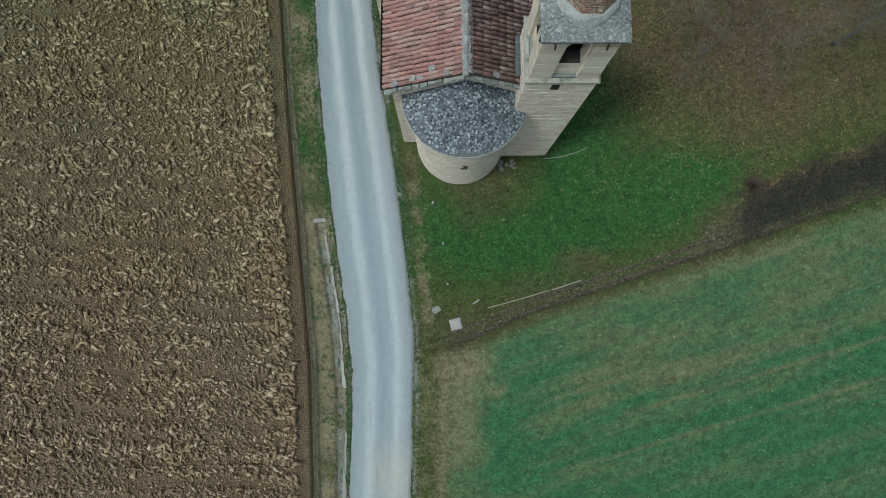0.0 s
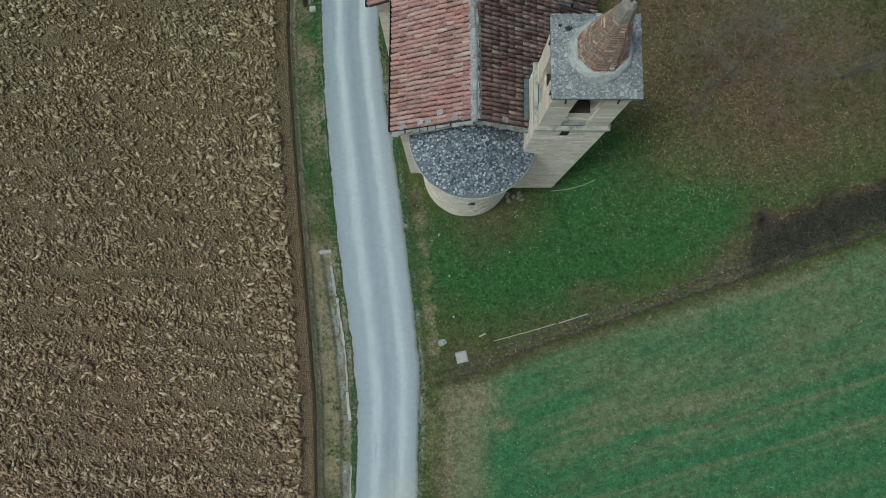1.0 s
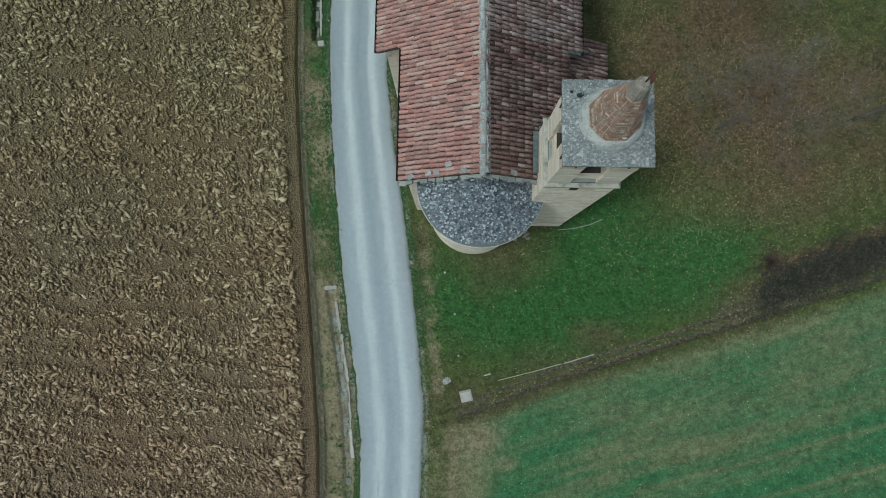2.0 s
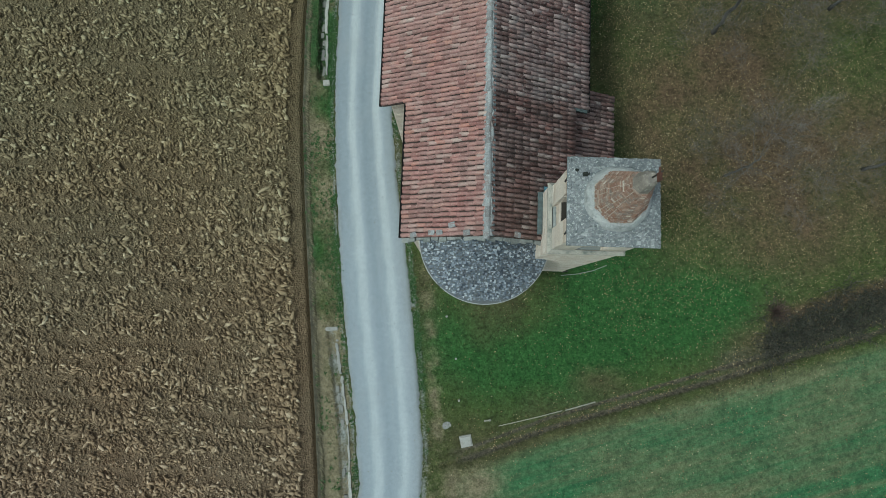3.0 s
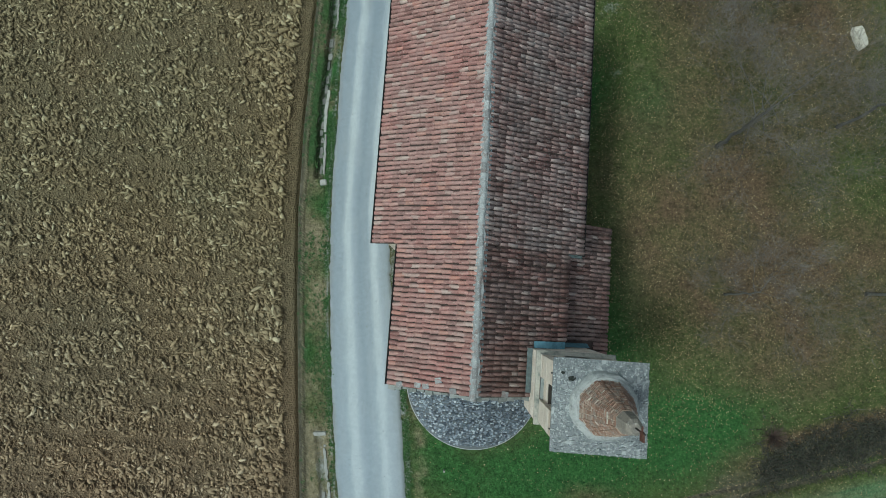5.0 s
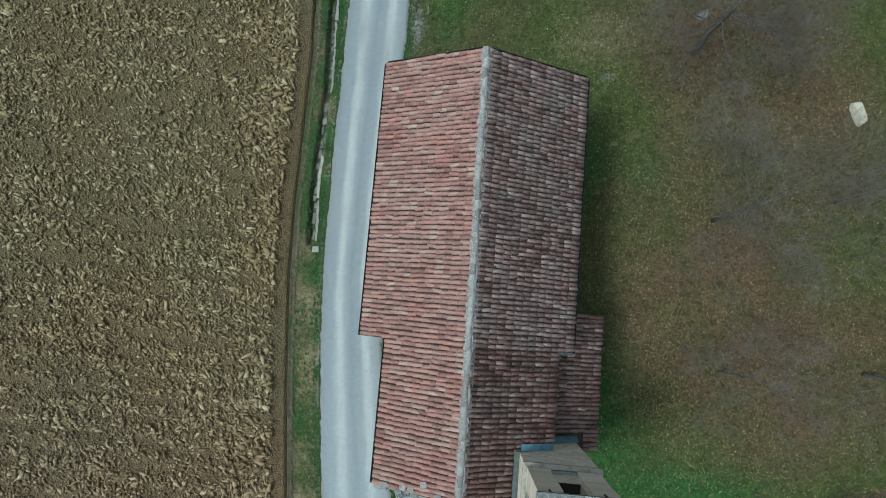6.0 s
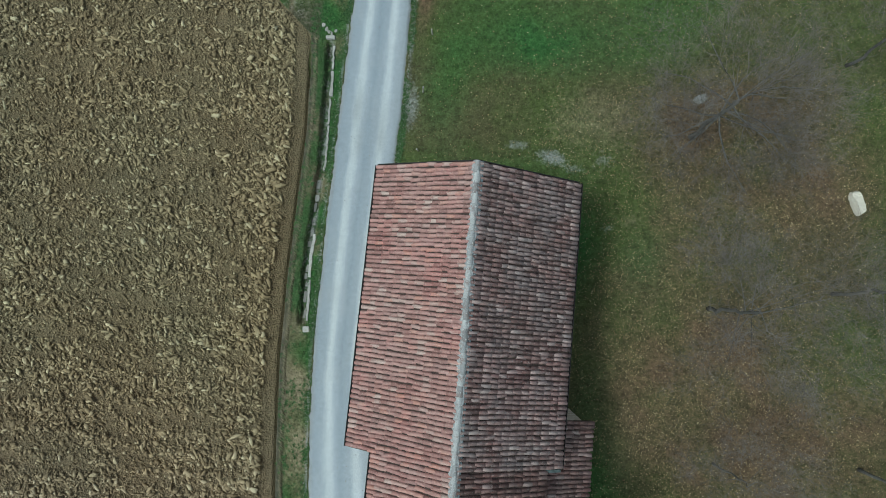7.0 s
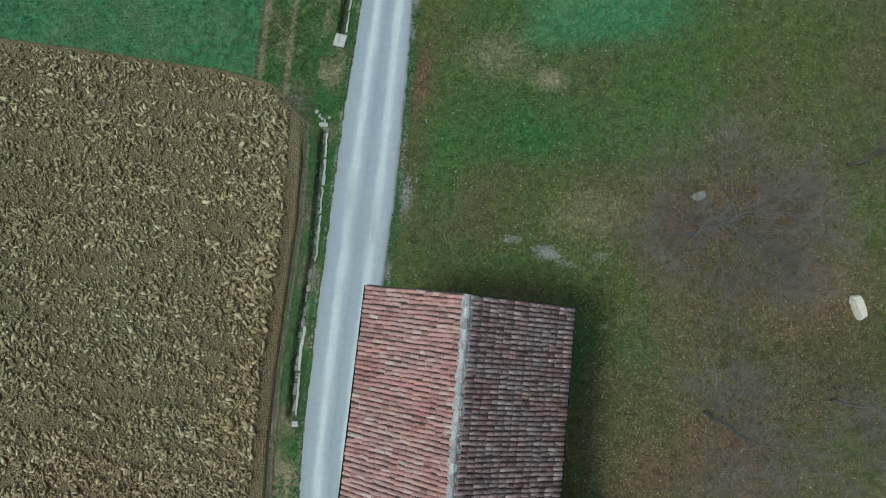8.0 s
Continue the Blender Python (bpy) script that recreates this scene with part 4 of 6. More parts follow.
def rubble_roof(seed, pitch_, size_):
    """Small broken stones bedded close together over the half cone, 300 of them single."""
    rng = random.Random(seed)
    heap, count = Heap(), 0
    spots = []
    n = int(APSE_RIM / pitch_) + 1
    for i in range(-n, n + 1):
        for j in range(0, n + 2):
            x = (i + 0.5 * (j % 2) + rng.uniform(-0.33, 0.33)) * pitch_
            y = -(j + rng.uniform(-0.33, 0.33)) * pitch_ * 0.87
            if math.hypot(x, y) < APSE_RIM - 0.06 and y < 0.02:
                spots.append((x, y))
    rng.shuffle(spots)
    fall = (APSE_TOP - APSE_EAVE - 0.05) / APSE_RIM
    for x, y in spots:
        r = math.hypot(x, y) + 1e-6
        sides = rng.choice((3, 4, 4, 5))
        turn0, s, sq = rng.uniform(0, 6.3), size_ * rng.uniform(0.7, 1.35), rng.uniform(0.6, 1.0)
        tx, ty, lift = rng.gauss(0, 0.16), rng.gauss(0, 0.16), rng.uniform(0.012, 0.05)
        lo, hi = [], []
        for k in range(sides):
            a = turn0 + 2 * math.pi * (k + rng.uniform(-0.3, 0.3)) / sides
            u, v = s * math.cos(a), s * sq * math.sin(a)
            for shrink, out, up in ((1.0, lo, -0.03), (0.9, hi, lift)):
                px, py = x + u * shrink, y + v * shrink
                rr = min(math.hypot(px, py), APSE_RIM)
                py = min(py, -0.01)
                out.append(Vector((APX + px, APY + py, APSE_TOP - fall * rr + up + (0 if up < 0 else tx * u + ty * v))))
        fs_ = [tuple(range(sides, 2 * sides))] + [(q, (q + 1) % sides, sides + (q + 1) % sides, sides + q) for q in range(sides)]
        if count < 300:
            c = sum(lo, Vector()) / sides
            piece("slab", to_mesh("slab", [p - c for p in lo + hi], fs_, ROOF_STONE), apse_roof, Matrix.Translation(c))
            count += 1
        else:
            heap.add(lo + hi, fs_)
    tagged(part("slabs", heap.solid(), ROOF_STONE, apse_roof), kind="stuff")


rubble_roof(31, 0.088, 0.056)

# coping stones along the foot of the south gable
cop = to_mesh("coping_stone", *(lambda h: (h.box((-0.15, -0.15, -0.045), (0.15, 0.12, 0.045)), h.solid())[1])(Heap()), COPING)
for side, xe in ((-1, WEST_C), (1, TOWER[0] - 0.1)):
    run = abs(xe - ridge_x(CHOIR_S))
    for k in range(int(run / 0.29) + 1):
        d = 0.16 + k * 0.29 + tile_rng.uniform(-0.04, 0.04)
        if d > run:
            break
        o = Vector((ridge_x(CHOIR_S) + side * d, CHOIR_S + 0.02 + tile_rng.uniform(-0.06, 0.05), RIDGE_Z - 0.17 - PITCH * d))
        piece("coping_stone", cop, church, axes(o, Vector((1, 0, -side * PITCH)).normalized(), (0, 1, 0), Vector((side * PITCH, 0, 1)).normalized()) @ pose(0, 0, 0, tile_rng.gauss(0, 6), tile_rng.gauss(0, 4), tile_rng.gauss(0, 8)))
verge_slab = to_mesh("verge_slab", *(lambda h: (h.box((-0.5, -0.5, -1), (0.5, 0.5, 0.6)), h.solid())[1])(Heap()), RIDGE)
for d, off in ((1.75, 0.16), (2.05, 0.16), (0.75, 0.12), (1.3, 0.42), (-1.1, 0.12), (2.75, 0.08)):
    o = Vector((ridge_x(CHOIR_S) - d, CHOIR_S + off, RIDGE_Z + 0.10 - PITCH * abs(d)))
    side = 1 if d > 0 else -1
    piece("verge_slab", verge_slab, church, axes(o, Vector((1, 0, side * PITCH)).normalized(), (0, 1, 0), Vector((-side * PITCH, 0, 1)).normalized()) @ pose(0, 0, 0, 0, 0, tile_rng.gauss(0, 12)) @ Matrix.Diagonal((0.26, 0.2, 0.025, 1)))


def gutter(name, x, y0, y1, z):
    h = Heap()
    vs, n = [], 7
    for y in (y0, y1):
        for rad in (0.075, 0.06):
            for k in range(n):
                a = math.pi + math.pi * k / (n - 1)
                vs.append((x + rad * math.cos(a), y, z + rad * math.sin(a)))
    fs = []
    for base in (0, n):
        for k in range(n - 1):
            q = (base + k, base + k + 1, base + 2 * n + k + 1, base + 2 * n + k)
            fs.append(q if base == 0 else q[::-1])
    fs += [(0, n, 3 * n, 2 * n), (n - 1, 3 * n - 1, 4 * n - 1, 2 * n - 1)]
    return part(name, (vs, fs), GUTTER, church, "dark metal eaves gutter")


eave_z = lambda x, y: RIDGE_Z - PITCH * abs(x - ridge_x(y)) - 0.06
gutter("gutter", WEST_N - 0.085, NAVE_S, NAVE_N, eave_z(WEST_N, 19))
gutter("gutter", EAST_N + 0.085, NAVE_S, NAVE_N, eave_z(EAST_N, 19))
gutter("gutter", WEST_C - 0.085, CHOIR_S, NAVE_S - 0.02, eave_z(WEST_C, 10))


# thin dark strips added to draw a line along the north gable edge
for side, xe in ((-1, WEST_N - 0.02), (1, EAST_N + 0.02)):
    xr = ridge_x(NAVE_N)
    c = [(xr, NAVE_N + 0.005), (xe, NAVE_N + 0.005), (xe, NAVE_N + 0.035), (xr, NAVE_N + 0.035)]
    c = c if side > 0 else c[::-1]
    slab("verge_board", [(x, y, RIDGE_Z + 0.06 - PITCH * abs(x - xr)) for x, y in c], 0.2, GUTTER, church, "thin dark strip along the gable edge")


zc = lambda x: RIDGE_Z - PITCH * (x - ridge_x(10)) + 0.13
slab("flashing", [(2.98, 9.84, zc(2.98) + 0.03), (4.22, 9.84, zc(4.22) + 0.03), (4.22, 10.09, zc(4.22)), (2.98, 10.09, zc(2.98))], 0.012, FLASHING, church, "blue sheet metal flashing behind the tower")
zb = lambda x: ANNEX_TOP - 0.44 * (x - 4.0) + 0.14
slab("flashing", [(4.27, 9.85, zb(4.27) + 0.55), (5.56, 9.85, zb(5.56) + 0.45), (5.56, 9.99, zb(5.56)), (4.27, 9.99, zb(4.27))], 0.012, FLASHING, church, "blue sheet metal flashing behind the tower")
zw = lambda x: RIDGE_Z - PITCH * (x - ridge_x(9)) + 0.12
slab("flashing", [(2.74, 8.25, zw(2.74)), (2.92, 8.25, zw(2.92) + 0.16), (2.92, 9.84, zw(2.92) + 0.16), (2.74, 9.84, zw(2.74))], 0.012, LEAD, church, "dull teal-grey lead flashing along the tower")
ze = lambda x: RIDGE_Z - PITCH * (x - ridge_x(13)) + 0.05
slab("flashing", [(4.22, 13.33, ze(4.22)), (4.82, 13.33, ze(4.82)), (4.82, 13.44, ze(4.82)), (4.22, 13.44, ze(4.22))], 0.10, LEAD, church, "dull teal-grey lead flashing at the roof step")

# ---------------------------------------------------------------- bell tower
TX, TY = (TOWER[0] + TOWER[2]) / 2, (TOWER[1] + TOWER[3]) / 2
tz = float(lay(TX, TY))
bell_tower = thing("bell_tower", (TX, TY, tz), "pale stone bell tower with slab roof and brick spire", "bell tower")
STRING_Z, BELF_TOP, ROOF_Z = 11.30, 14.36, 14.42
h = Heap()
h.box((TOWER[0], TOWER[1], tz + BASE), (TOWER[2], TOWER[3], STRING_Z))
shaft = part("shaft", h.solid(), MORTAR, bell_tower, "pale coursed stone shaft")
w, d = TOWER[2] - TOWER[0], TOWER[3] - TOWER[1]
hs = STRING_Z - tz - BASE
slit = [(w / 2 - 0.30, hs - 0.75, w / 2 + 0.0, hs - 0.30)]
courses(shaft, (TOWER[0], TOWER[1], tz + BASE), (1, 0, 0), w, hs - 3.0, None, seed=41)
courses(shaft, (TOWER[0], TOWER[1], tz + BASE + hs - 3.0), (1, 0, 0), w, 3.0, None, [(slit[0][0], 2.25, slit[0][2], 2.70)], single=True, seed=42)
courses(shaft, (TOWER[0], TOWER[3], tz + BASE), (0, -1, 0), d, hs, None, seed=43)
courses(shaft, (TOWER[2], TOWER[1], tz + BASE), (0, 1, 0), d, hs, None, seed=44)
courses(shaft, (TOWER[2], TOWER[3], tz + BASE), (-1, 0, 0), w, hs, None, seed=45)
h = Heap()
h.box((TOWER[0] + slit[0][0], TOWER[1] - 0.004, STRING_Z - 0.75), (TOWER[0] + slit[0][2], TOWER[1] + 0.1, STRING_Z - 0.30))
part("slit_window", h.solid(), IRON, bell_tower, "dark slit window")


def ring(x0, y0, x1, y1, z0, z1, out, slope=0.0):
    """A moulding round a square tower, its top sloping outwards."""
    a = [(x0, y0), (x1, y0), (x1, y1), (x0, y1)]
    b = [(x0 - out, y0 - out), (x1 + out, y0 - out), (x1 + out, y1 + out), (x0 - out, y1 + out)]
    vs = [(x, y, z0) for x, y in a] + [(x, y, z0 + 0.03) for x, y in b] + [(x, y, z1 - slope) for x, y in b] + [(x, y, z1) for x, y in a]
    fs = [(i + 4 * k, (i + 1) % 4 + 4 * k, (i + 1) % 4 + 4 * k + 4, i + 4 * k + 4) for k in range(3) for i in range(4)]
    return vs, fs


part("string_course", ring(TOWER[0] + 0.06, TOWER[1] + 0.06, TOWER[2] - 0.06, TOWER[3] - 0.06, STRING_Z - 0.10, STRING_Z + 0.16, 0.13, 0.12), LEDGE, bell_tower, "projecting grey stone string course with sloping top")
BX0, BY0, BX1, BY1 = TOWER[0] + 0.19, TOWER[1] + 0.19, TOWER[2] - 0.19, TOWER[3] - 0.19
OPEN_W, SILL, SPRING = 0.72, 12.36, 13.52


def belfry_wall(o, u, w, name):
    """A belfry wall with an arched opening right through it, 0.42 thick."""
    o, u = Vector(o), Vector(u)
    inn = -u.cross(Vector((0, 0, 1)))
    c, r = w / 2, OPEN_W / 2
    hole = [(c - r, SILL), (c - r, SPRING)] + [(c - r * math.cos(math.pi * k / 8), SPRING + r * math.sin(math.pi * k / 8)) for k in range(1, 8)] + [(c + r, SPRING), (c + r, SILL)]
    outer = [(0, STRING_Z), (0, SPRING)] + [(c - r * math.cos(math.pi * k / 8), BELF_TOP) for k in range(1, 8)] + [(w, SPRING), (w, STRING_Z)]
    outer[2] = (0, BELF_TOP)
    outer[8] = (w, BELF_TOP)
    n = len(hole)
    vs = []
    for dep in (0.0, 0.42):
        for a, z in hole + outer:
            vs.append(o + u * a + Vector((0, 0, z)) + inn * dep)
    fs = []
    for i in range(n - 1):
        fs.append((i, i + 1, n + i + 1, n + i))
        fs.append((2 * n + i + 1, 2 * n + i, 3 * n + i, 3 * n + i + 1))
        fs.append((i + 1, i, 2 * n + i, 2 * n + i + 1))
        fs.append((n + i, n + i + 1, 3 * n + i + 1, 3 * n + i))
    fs += [(n - 1, 0, n, 2 * n - 1), (2 * n, 3 * n - 1, 4 * n - 1, 3 * n), (0, n - 1, 3 * n - 1, 2 * n)]
    bw = part(name, (vs, fs), MORTAR, bell_tower, "belfry wall with an arched opening")
    # inner faces and the opening's sill get the colour with shade in it
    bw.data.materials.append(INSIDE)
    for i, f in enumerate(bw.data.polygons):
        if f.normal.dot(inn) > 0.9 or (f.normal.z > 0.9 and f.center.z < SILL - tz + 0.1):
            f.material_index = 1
    holes = [(c - r - 0.02, SILL - STRING_Z, c + r + 0.02, SPRING + r * 0.9 - STRING_Z)]
    courses(bw, o + Vector((0, 0, STRING_Z + 0.05)), u, w, BELF_TOP - STRING_Z - 0.05, None, [(a, b - 0.05, cc, e - 0.05) for a, b, cc, e in holes], single=True, seed=int(o.x * 10 + o.y * 7), stone=(0.25, 0.5), course=(0.17, 0.26))
    # sloping mossy sill
    sill = Heap()
    pts = [o + u * (c - r - 0.12) - inn * 0.10 + Vector((0, 0, STRING_Z + 0.16)), o + u * (c + r + 0.12) - inn * 0.10 + Vector((0, 0, STRING_Z + 0.16)),
           o + u * (c + r + 0.12) + inn * 0.02 + Vector((0, 0, STRING_Z + 0.28)), o + u * (c - r - 0.12) + inn * 0.02 + Vector((0, 0, STRING_Z + 0.28))]
    low = [p - Vector((0, 0, 0.1)) for p in pts]
    sill.add(pts + low, [(0, 1, 2, 3), (7, 6, 5, 4), (0, 4, 5, 1), (1, 5, 6, 2), (2, 6, 7, 3), (3, 7, 4, 0)])
    part("sill", sill.solid(), COPING, bell_tower, "grey mossy stone sill")


bw_, bd_ = BX1 - BX0, BY1 - BY0
belfry_wall((BX0, BY0, 0), (1, 0, 0), bw_, "belfry_wall")
belfry_wall((BX1, BY0, 0), (0, 1, 0), bd_, "belfry_wall")
belfry_wall((BX1, BY1, 0), (-1, 0, 0), bw_, "belfry_wall")
belfry_wall((BX0, BY1, 0), (0, -1, 0), bd_, "belfry_wall")
quoin_rng = random.Random(47)
for px, sx in ((BX0, 1), (BX1, -1)):
    for py, sy in ((BY0, 1), (BY1, -1)):
        z, k = STRING_Z + 0.04, 0
        while z < BELF_TOP - 0.08:
            hh = min(quoin_rng.uniform(0.24, 0.40), BELF_TOP - 0.01 - z)
            lx, ly = quoin_rng.uniform(0.62, 0.65), quoin_rng.uniform(0.58, 0.61)
            e = quoin_rng.uniform(0.118, 0.132)
            h = Heap()
            h.box((min(px - sx * e, px + sx * lx), min(py - sy * e, py + sy * ly), z + 0.006), (max(px - sx * e, px + sx * lx), max(py - sy * e, py + sy * ly), z + hh - 0.006))
            part("pilaster_stone", h.solid(), WARM_STONE if z > 13.6 else WALL_STONE, bell_tower)
            z += hh
            k += 1
# brick arches over the openings, and the iron anchors of the tie rods
for o, u in (((BX0, BY0), (1, 0)), ((BX1, BY0), (0, 1)), ((BX1, BY1), (-1, 0)), ((BX0, BY1), (0, -1))):
    u3 = Vector((*u, 0))
    out = u3.cross(Vector((0, 0, 1)))
    wide = bw_ if u[0] else bd_
    mid = Vector((*o, 0)) + u3 * (wide / 2)
    for k in range(9):
        a0, a1 = math.pi * (k + 0.06) / 9, math.pi * (k + 0.94) / 9
        vs = [mid + u3 * (-r * math.cos(a)) + out * dep + Vector((0, 0, SPRING + r * math.sin(a))) for dep in (-0.06, 0.035) for a, r in ((a0, OPEN_W / 2), (a1, OPEN_W / 2), (a1, OPEN_W / 2 + 0.2), (a0, OPEN_W / 2 + 0.2))]
        part("arch_brick", (vs, [(4, 5, 6, 7), (3, 2, 1, 0), (0, 1, 5, 4), (1, 2, 6, 5), (2, 3, 7, 6), (3, 0, 4, 7)]), WARM_STONE, bell_tower)
    for sgn in (-1, 1):
        h = Heap()
        c = mid + u3 * (sgn * 0.80) + out * 0.15
        h.tube([c + Vector((0, 0, 13.62)) + u3 * 0.05, c + Vector((0, 0, 14.2)) - u3 * 0.03], [0.028, 0.028], 6)
        part("tie_rod_anchor", h.solid(), IRON, bell_tower, "dark iron tie rod anchor")
h = Heap()
h.box((TOWER[0] - 0.05, TOWER[1] - 0.05, tz + BASE), (TOWER[2] + 0.05, TOWER[3] - 0.3, tz + 0.42))
part("plinth", h.solid(), WALL_STONE, bell_tower, "low projecting stone plinth")
h = Heap()
h.tube([Vector((TOWER[2] - 0.05, TOWER[1] - 0.09, tz + 0.02)), Vector((TOWER[2] - 0.02, TOWER[1] - 0.08, tz + 1.2))], [0.03, 0.03], 6)
part("drain_spout", h.solid(), IRON, bell_tower, "short dark pipe at the foot of the tower")
# unseen floor added to keep the belfry inside dark
h = Heap()
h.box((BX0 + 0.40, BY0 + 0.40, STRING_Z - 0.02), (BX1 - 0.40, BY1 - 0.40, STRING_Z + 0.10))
part("belfry_floor", h.solid(), INSIDE, bell_tower, "added belfry floor, coloured dark as shade")
# stone roof of the tower: a low pyramid of rough slabs
RX0, RY0, RX1, RY1 = 2.87, 7.38, 5.52, 9.95
peak = ROOF_Z + 0.46
vs = [(RX0, RY0, ROOF_Z - 0.07), (RX1, RY0, ROOF_Z - 0.07), (RX1, RY1, ROOF_Z - 0.07), (RX0, RY1, ROOF_Z - 0.07),
      (RX0, RY0, ROOF_Z), (RX1, RY0, ROOF_Z), (RX1, RY1, ROOF_Z), (RX0, RY1, ROOF_Z), (TX, TY, peak)]
tower_roof = part("tower_roof", (vs, [(3, 2, 1, 0), (0, 1, 5, 4), (1, 2, 6, 5), (2, 3, 7, 6), (3, 0, 4, 7), (4, 5, 8), (5, 6, 8), (6, 7, 8), (7, 4, 8)]), TOWER_BED, bell_tower, "low pyramid of mossy grey stone slabs")
def fitted_slabs(parent, corner, nu, nv, keep, mat, gap, thick, seed, limit=300):
    """Close-fitting rough slabs: cells of an uneven grid, each a low block of its own height and tilt."""
    rng = random.Random(seed)
    pts = {(i, j): corner(i + (rng.uniform(-0.36, 0.36) if 0 < i < nu else 0), j + (rng.uniform(-0.36, 0.36) if 0 < j < nv else 0)) for i in range(nu + 1) for j in range(nv + 1)}
    heap, count = Heap(), 0
    cells = [(i, j) for i in range(nu) for j in range(nv)]
    rng.shuffle(cells)
    for i, j in cells:
        q = [pts[i, j], pts[i + 1, j], pts[i + 1, j + 1], pts[i, j + 1]]
        c = sum(q, Vector()) / 4
        if not keep(c):
            continue
        nrm = (q[1] - q[0]).cross(q[3] - q[0])
        if nrm.length < 1e-6:
            continue
        nrm.normalize()
        if nrm.z < 0:
            nrm, q = -nrm, q[::-1]
        k = 1 - gap / max((q[0] - c).length, 0.03)
        t = thick * rng.uniform(0.4, 1.5)
        lo = [c + (p - c) * k - nrm * 0.02 for p in q]
        hi = [c + (p - c) * (k - 0.012) + nrm * (t + rng.uniform(-0.3, 0.3) * thick) for p in q]
        vs_, fs_ = [p - c for p in lo + hi], [(4, 5, 6, 7), (0, 1, 5, 4), (1, 2, 6, 5), (2, 3, 7, 6), (3, 0, 4, 7)]
        if count < limit:
            piece("slab", to_mesh("slab", vs_, fs_, mat), parent, Matrix.Translation(c))
            count += 1
        else:
            heap.add(lo + hi, fs_)
    if heap.v:
        tagged(part("slabs", heap.solid(), mat, parent), kind="stuff")


def tower_corner(i, j):
    x, y = RX0 + (RX1 - RX0) * i / 28, RY0 + (RY1 - RY0) * j / 28
    return Vector((x, y, peak - (peak - ROOF_Z) * max(abs(x - TX) / (RX1 - TX), abs(y - TY) / (RY1 - TY)) + 0.01))


fitted_slabs(tower_roof, tower_corner, 28, 28, lambda c: math.hypot(c.x - TX, c.y - TY) > 0.75, TOWER_SLAB, 0.002, 0.026, 52)

# dark clumps added in place of small dark holes in the slabs
moss = plain("black_clump", (0.025, 0.028, 0.024), 0.97, 0, 0.4, 20)
for x, y, q in ((3.36, 9.42, 0.10), (3.46, 8.92, 0.085), (3.14, 9.55, 0.06)):
    z = tower_corner((x - RX0) / (RX1 - RX0) * 28, (y - RY0) / (RY1 - RY0) * 28).z + 0.01
    clump_rng = random.Random(int(x * 100))
    bm = bmesh.new()
    bmesh.ops.create_icosphere(bm, subdivisions=2, radius=q, matrix=Matrix.Translation((x, y, z)) @ Matrix.Diagonal((1, 0.8, 0.45, 1)))
    for v in bm.verts:
        v.co += Vector((clump_rng.uniform(-1, 1), clump_rng.uniform(-1, 1), clump_rng.uniform(-0.5, 1))) * q * 0.25
    part("moss_clump", bm, moss, bell_tower, "small dark clump on the roof slabs")

# octagonal spire of brick courses on a pale mortar collar
SPX, SPY, SP_Z0, SP_Z1, SP_R = TX + 0.05, TY + 0.06, 14.86, 17.2, 0.76
oct_ = lambda r, z, t=22.5: [(SPX + r * math.cos(radians(t + 45 * k)), SPY + r * math.sin(radians(t + 45 * k)), z) for k in range(8)]
rng = random.Random(60)
vs = []
for r, z in ((0.98, SP_Z0 - 0.40), (0.91, SP_Z0 - 0.12), (0.86, SP_Z0 - 0.03), (0.80, SP_Z0 + 0.03), (0.70, SP_Z0 + 0.03)):
    for i in range(32):
        a = 2 * math.pi * i / 32
        q = r * (0.72 + 0.28 / math.cos((a - math.pi / 8) % (math.pi / 4) - math.pi / 8)) * rng.uniform(0.975, 1.02)
        vs.append((SPX + q * math.cos(a), SPY + q * math.sin(a), z + rng.uniform(-0.012, 0.012)))
fs = [(32 * k + i, 32 * k + (i + 1) % 32, 32 * k + 32 + (i + 1) % 32, 32 * k + 32 + i) for k in range(4) for i in range(32)] + [tuple(range(128, 160))]
part("collar", (vs, fs), PLASTER, bell_tower, "pale mortar collar round the spire")
vs = oct_(SP_R, SP_Z0) + oct_(0.14, SP_Z1 - 0.12)
fs = [(i, (i + 1) % 8, 8 + (i + 1) % 8, 8 + i) for i in range(8)] + [tuple(range(8, 16))]
spire = part("spire", (vs, fs), SPIRE_BED, bell_tower, "eight-sided spire of brown brick courses")
rng = random.Random(61)
n_course = 36
spare, laid = Heap(), 0
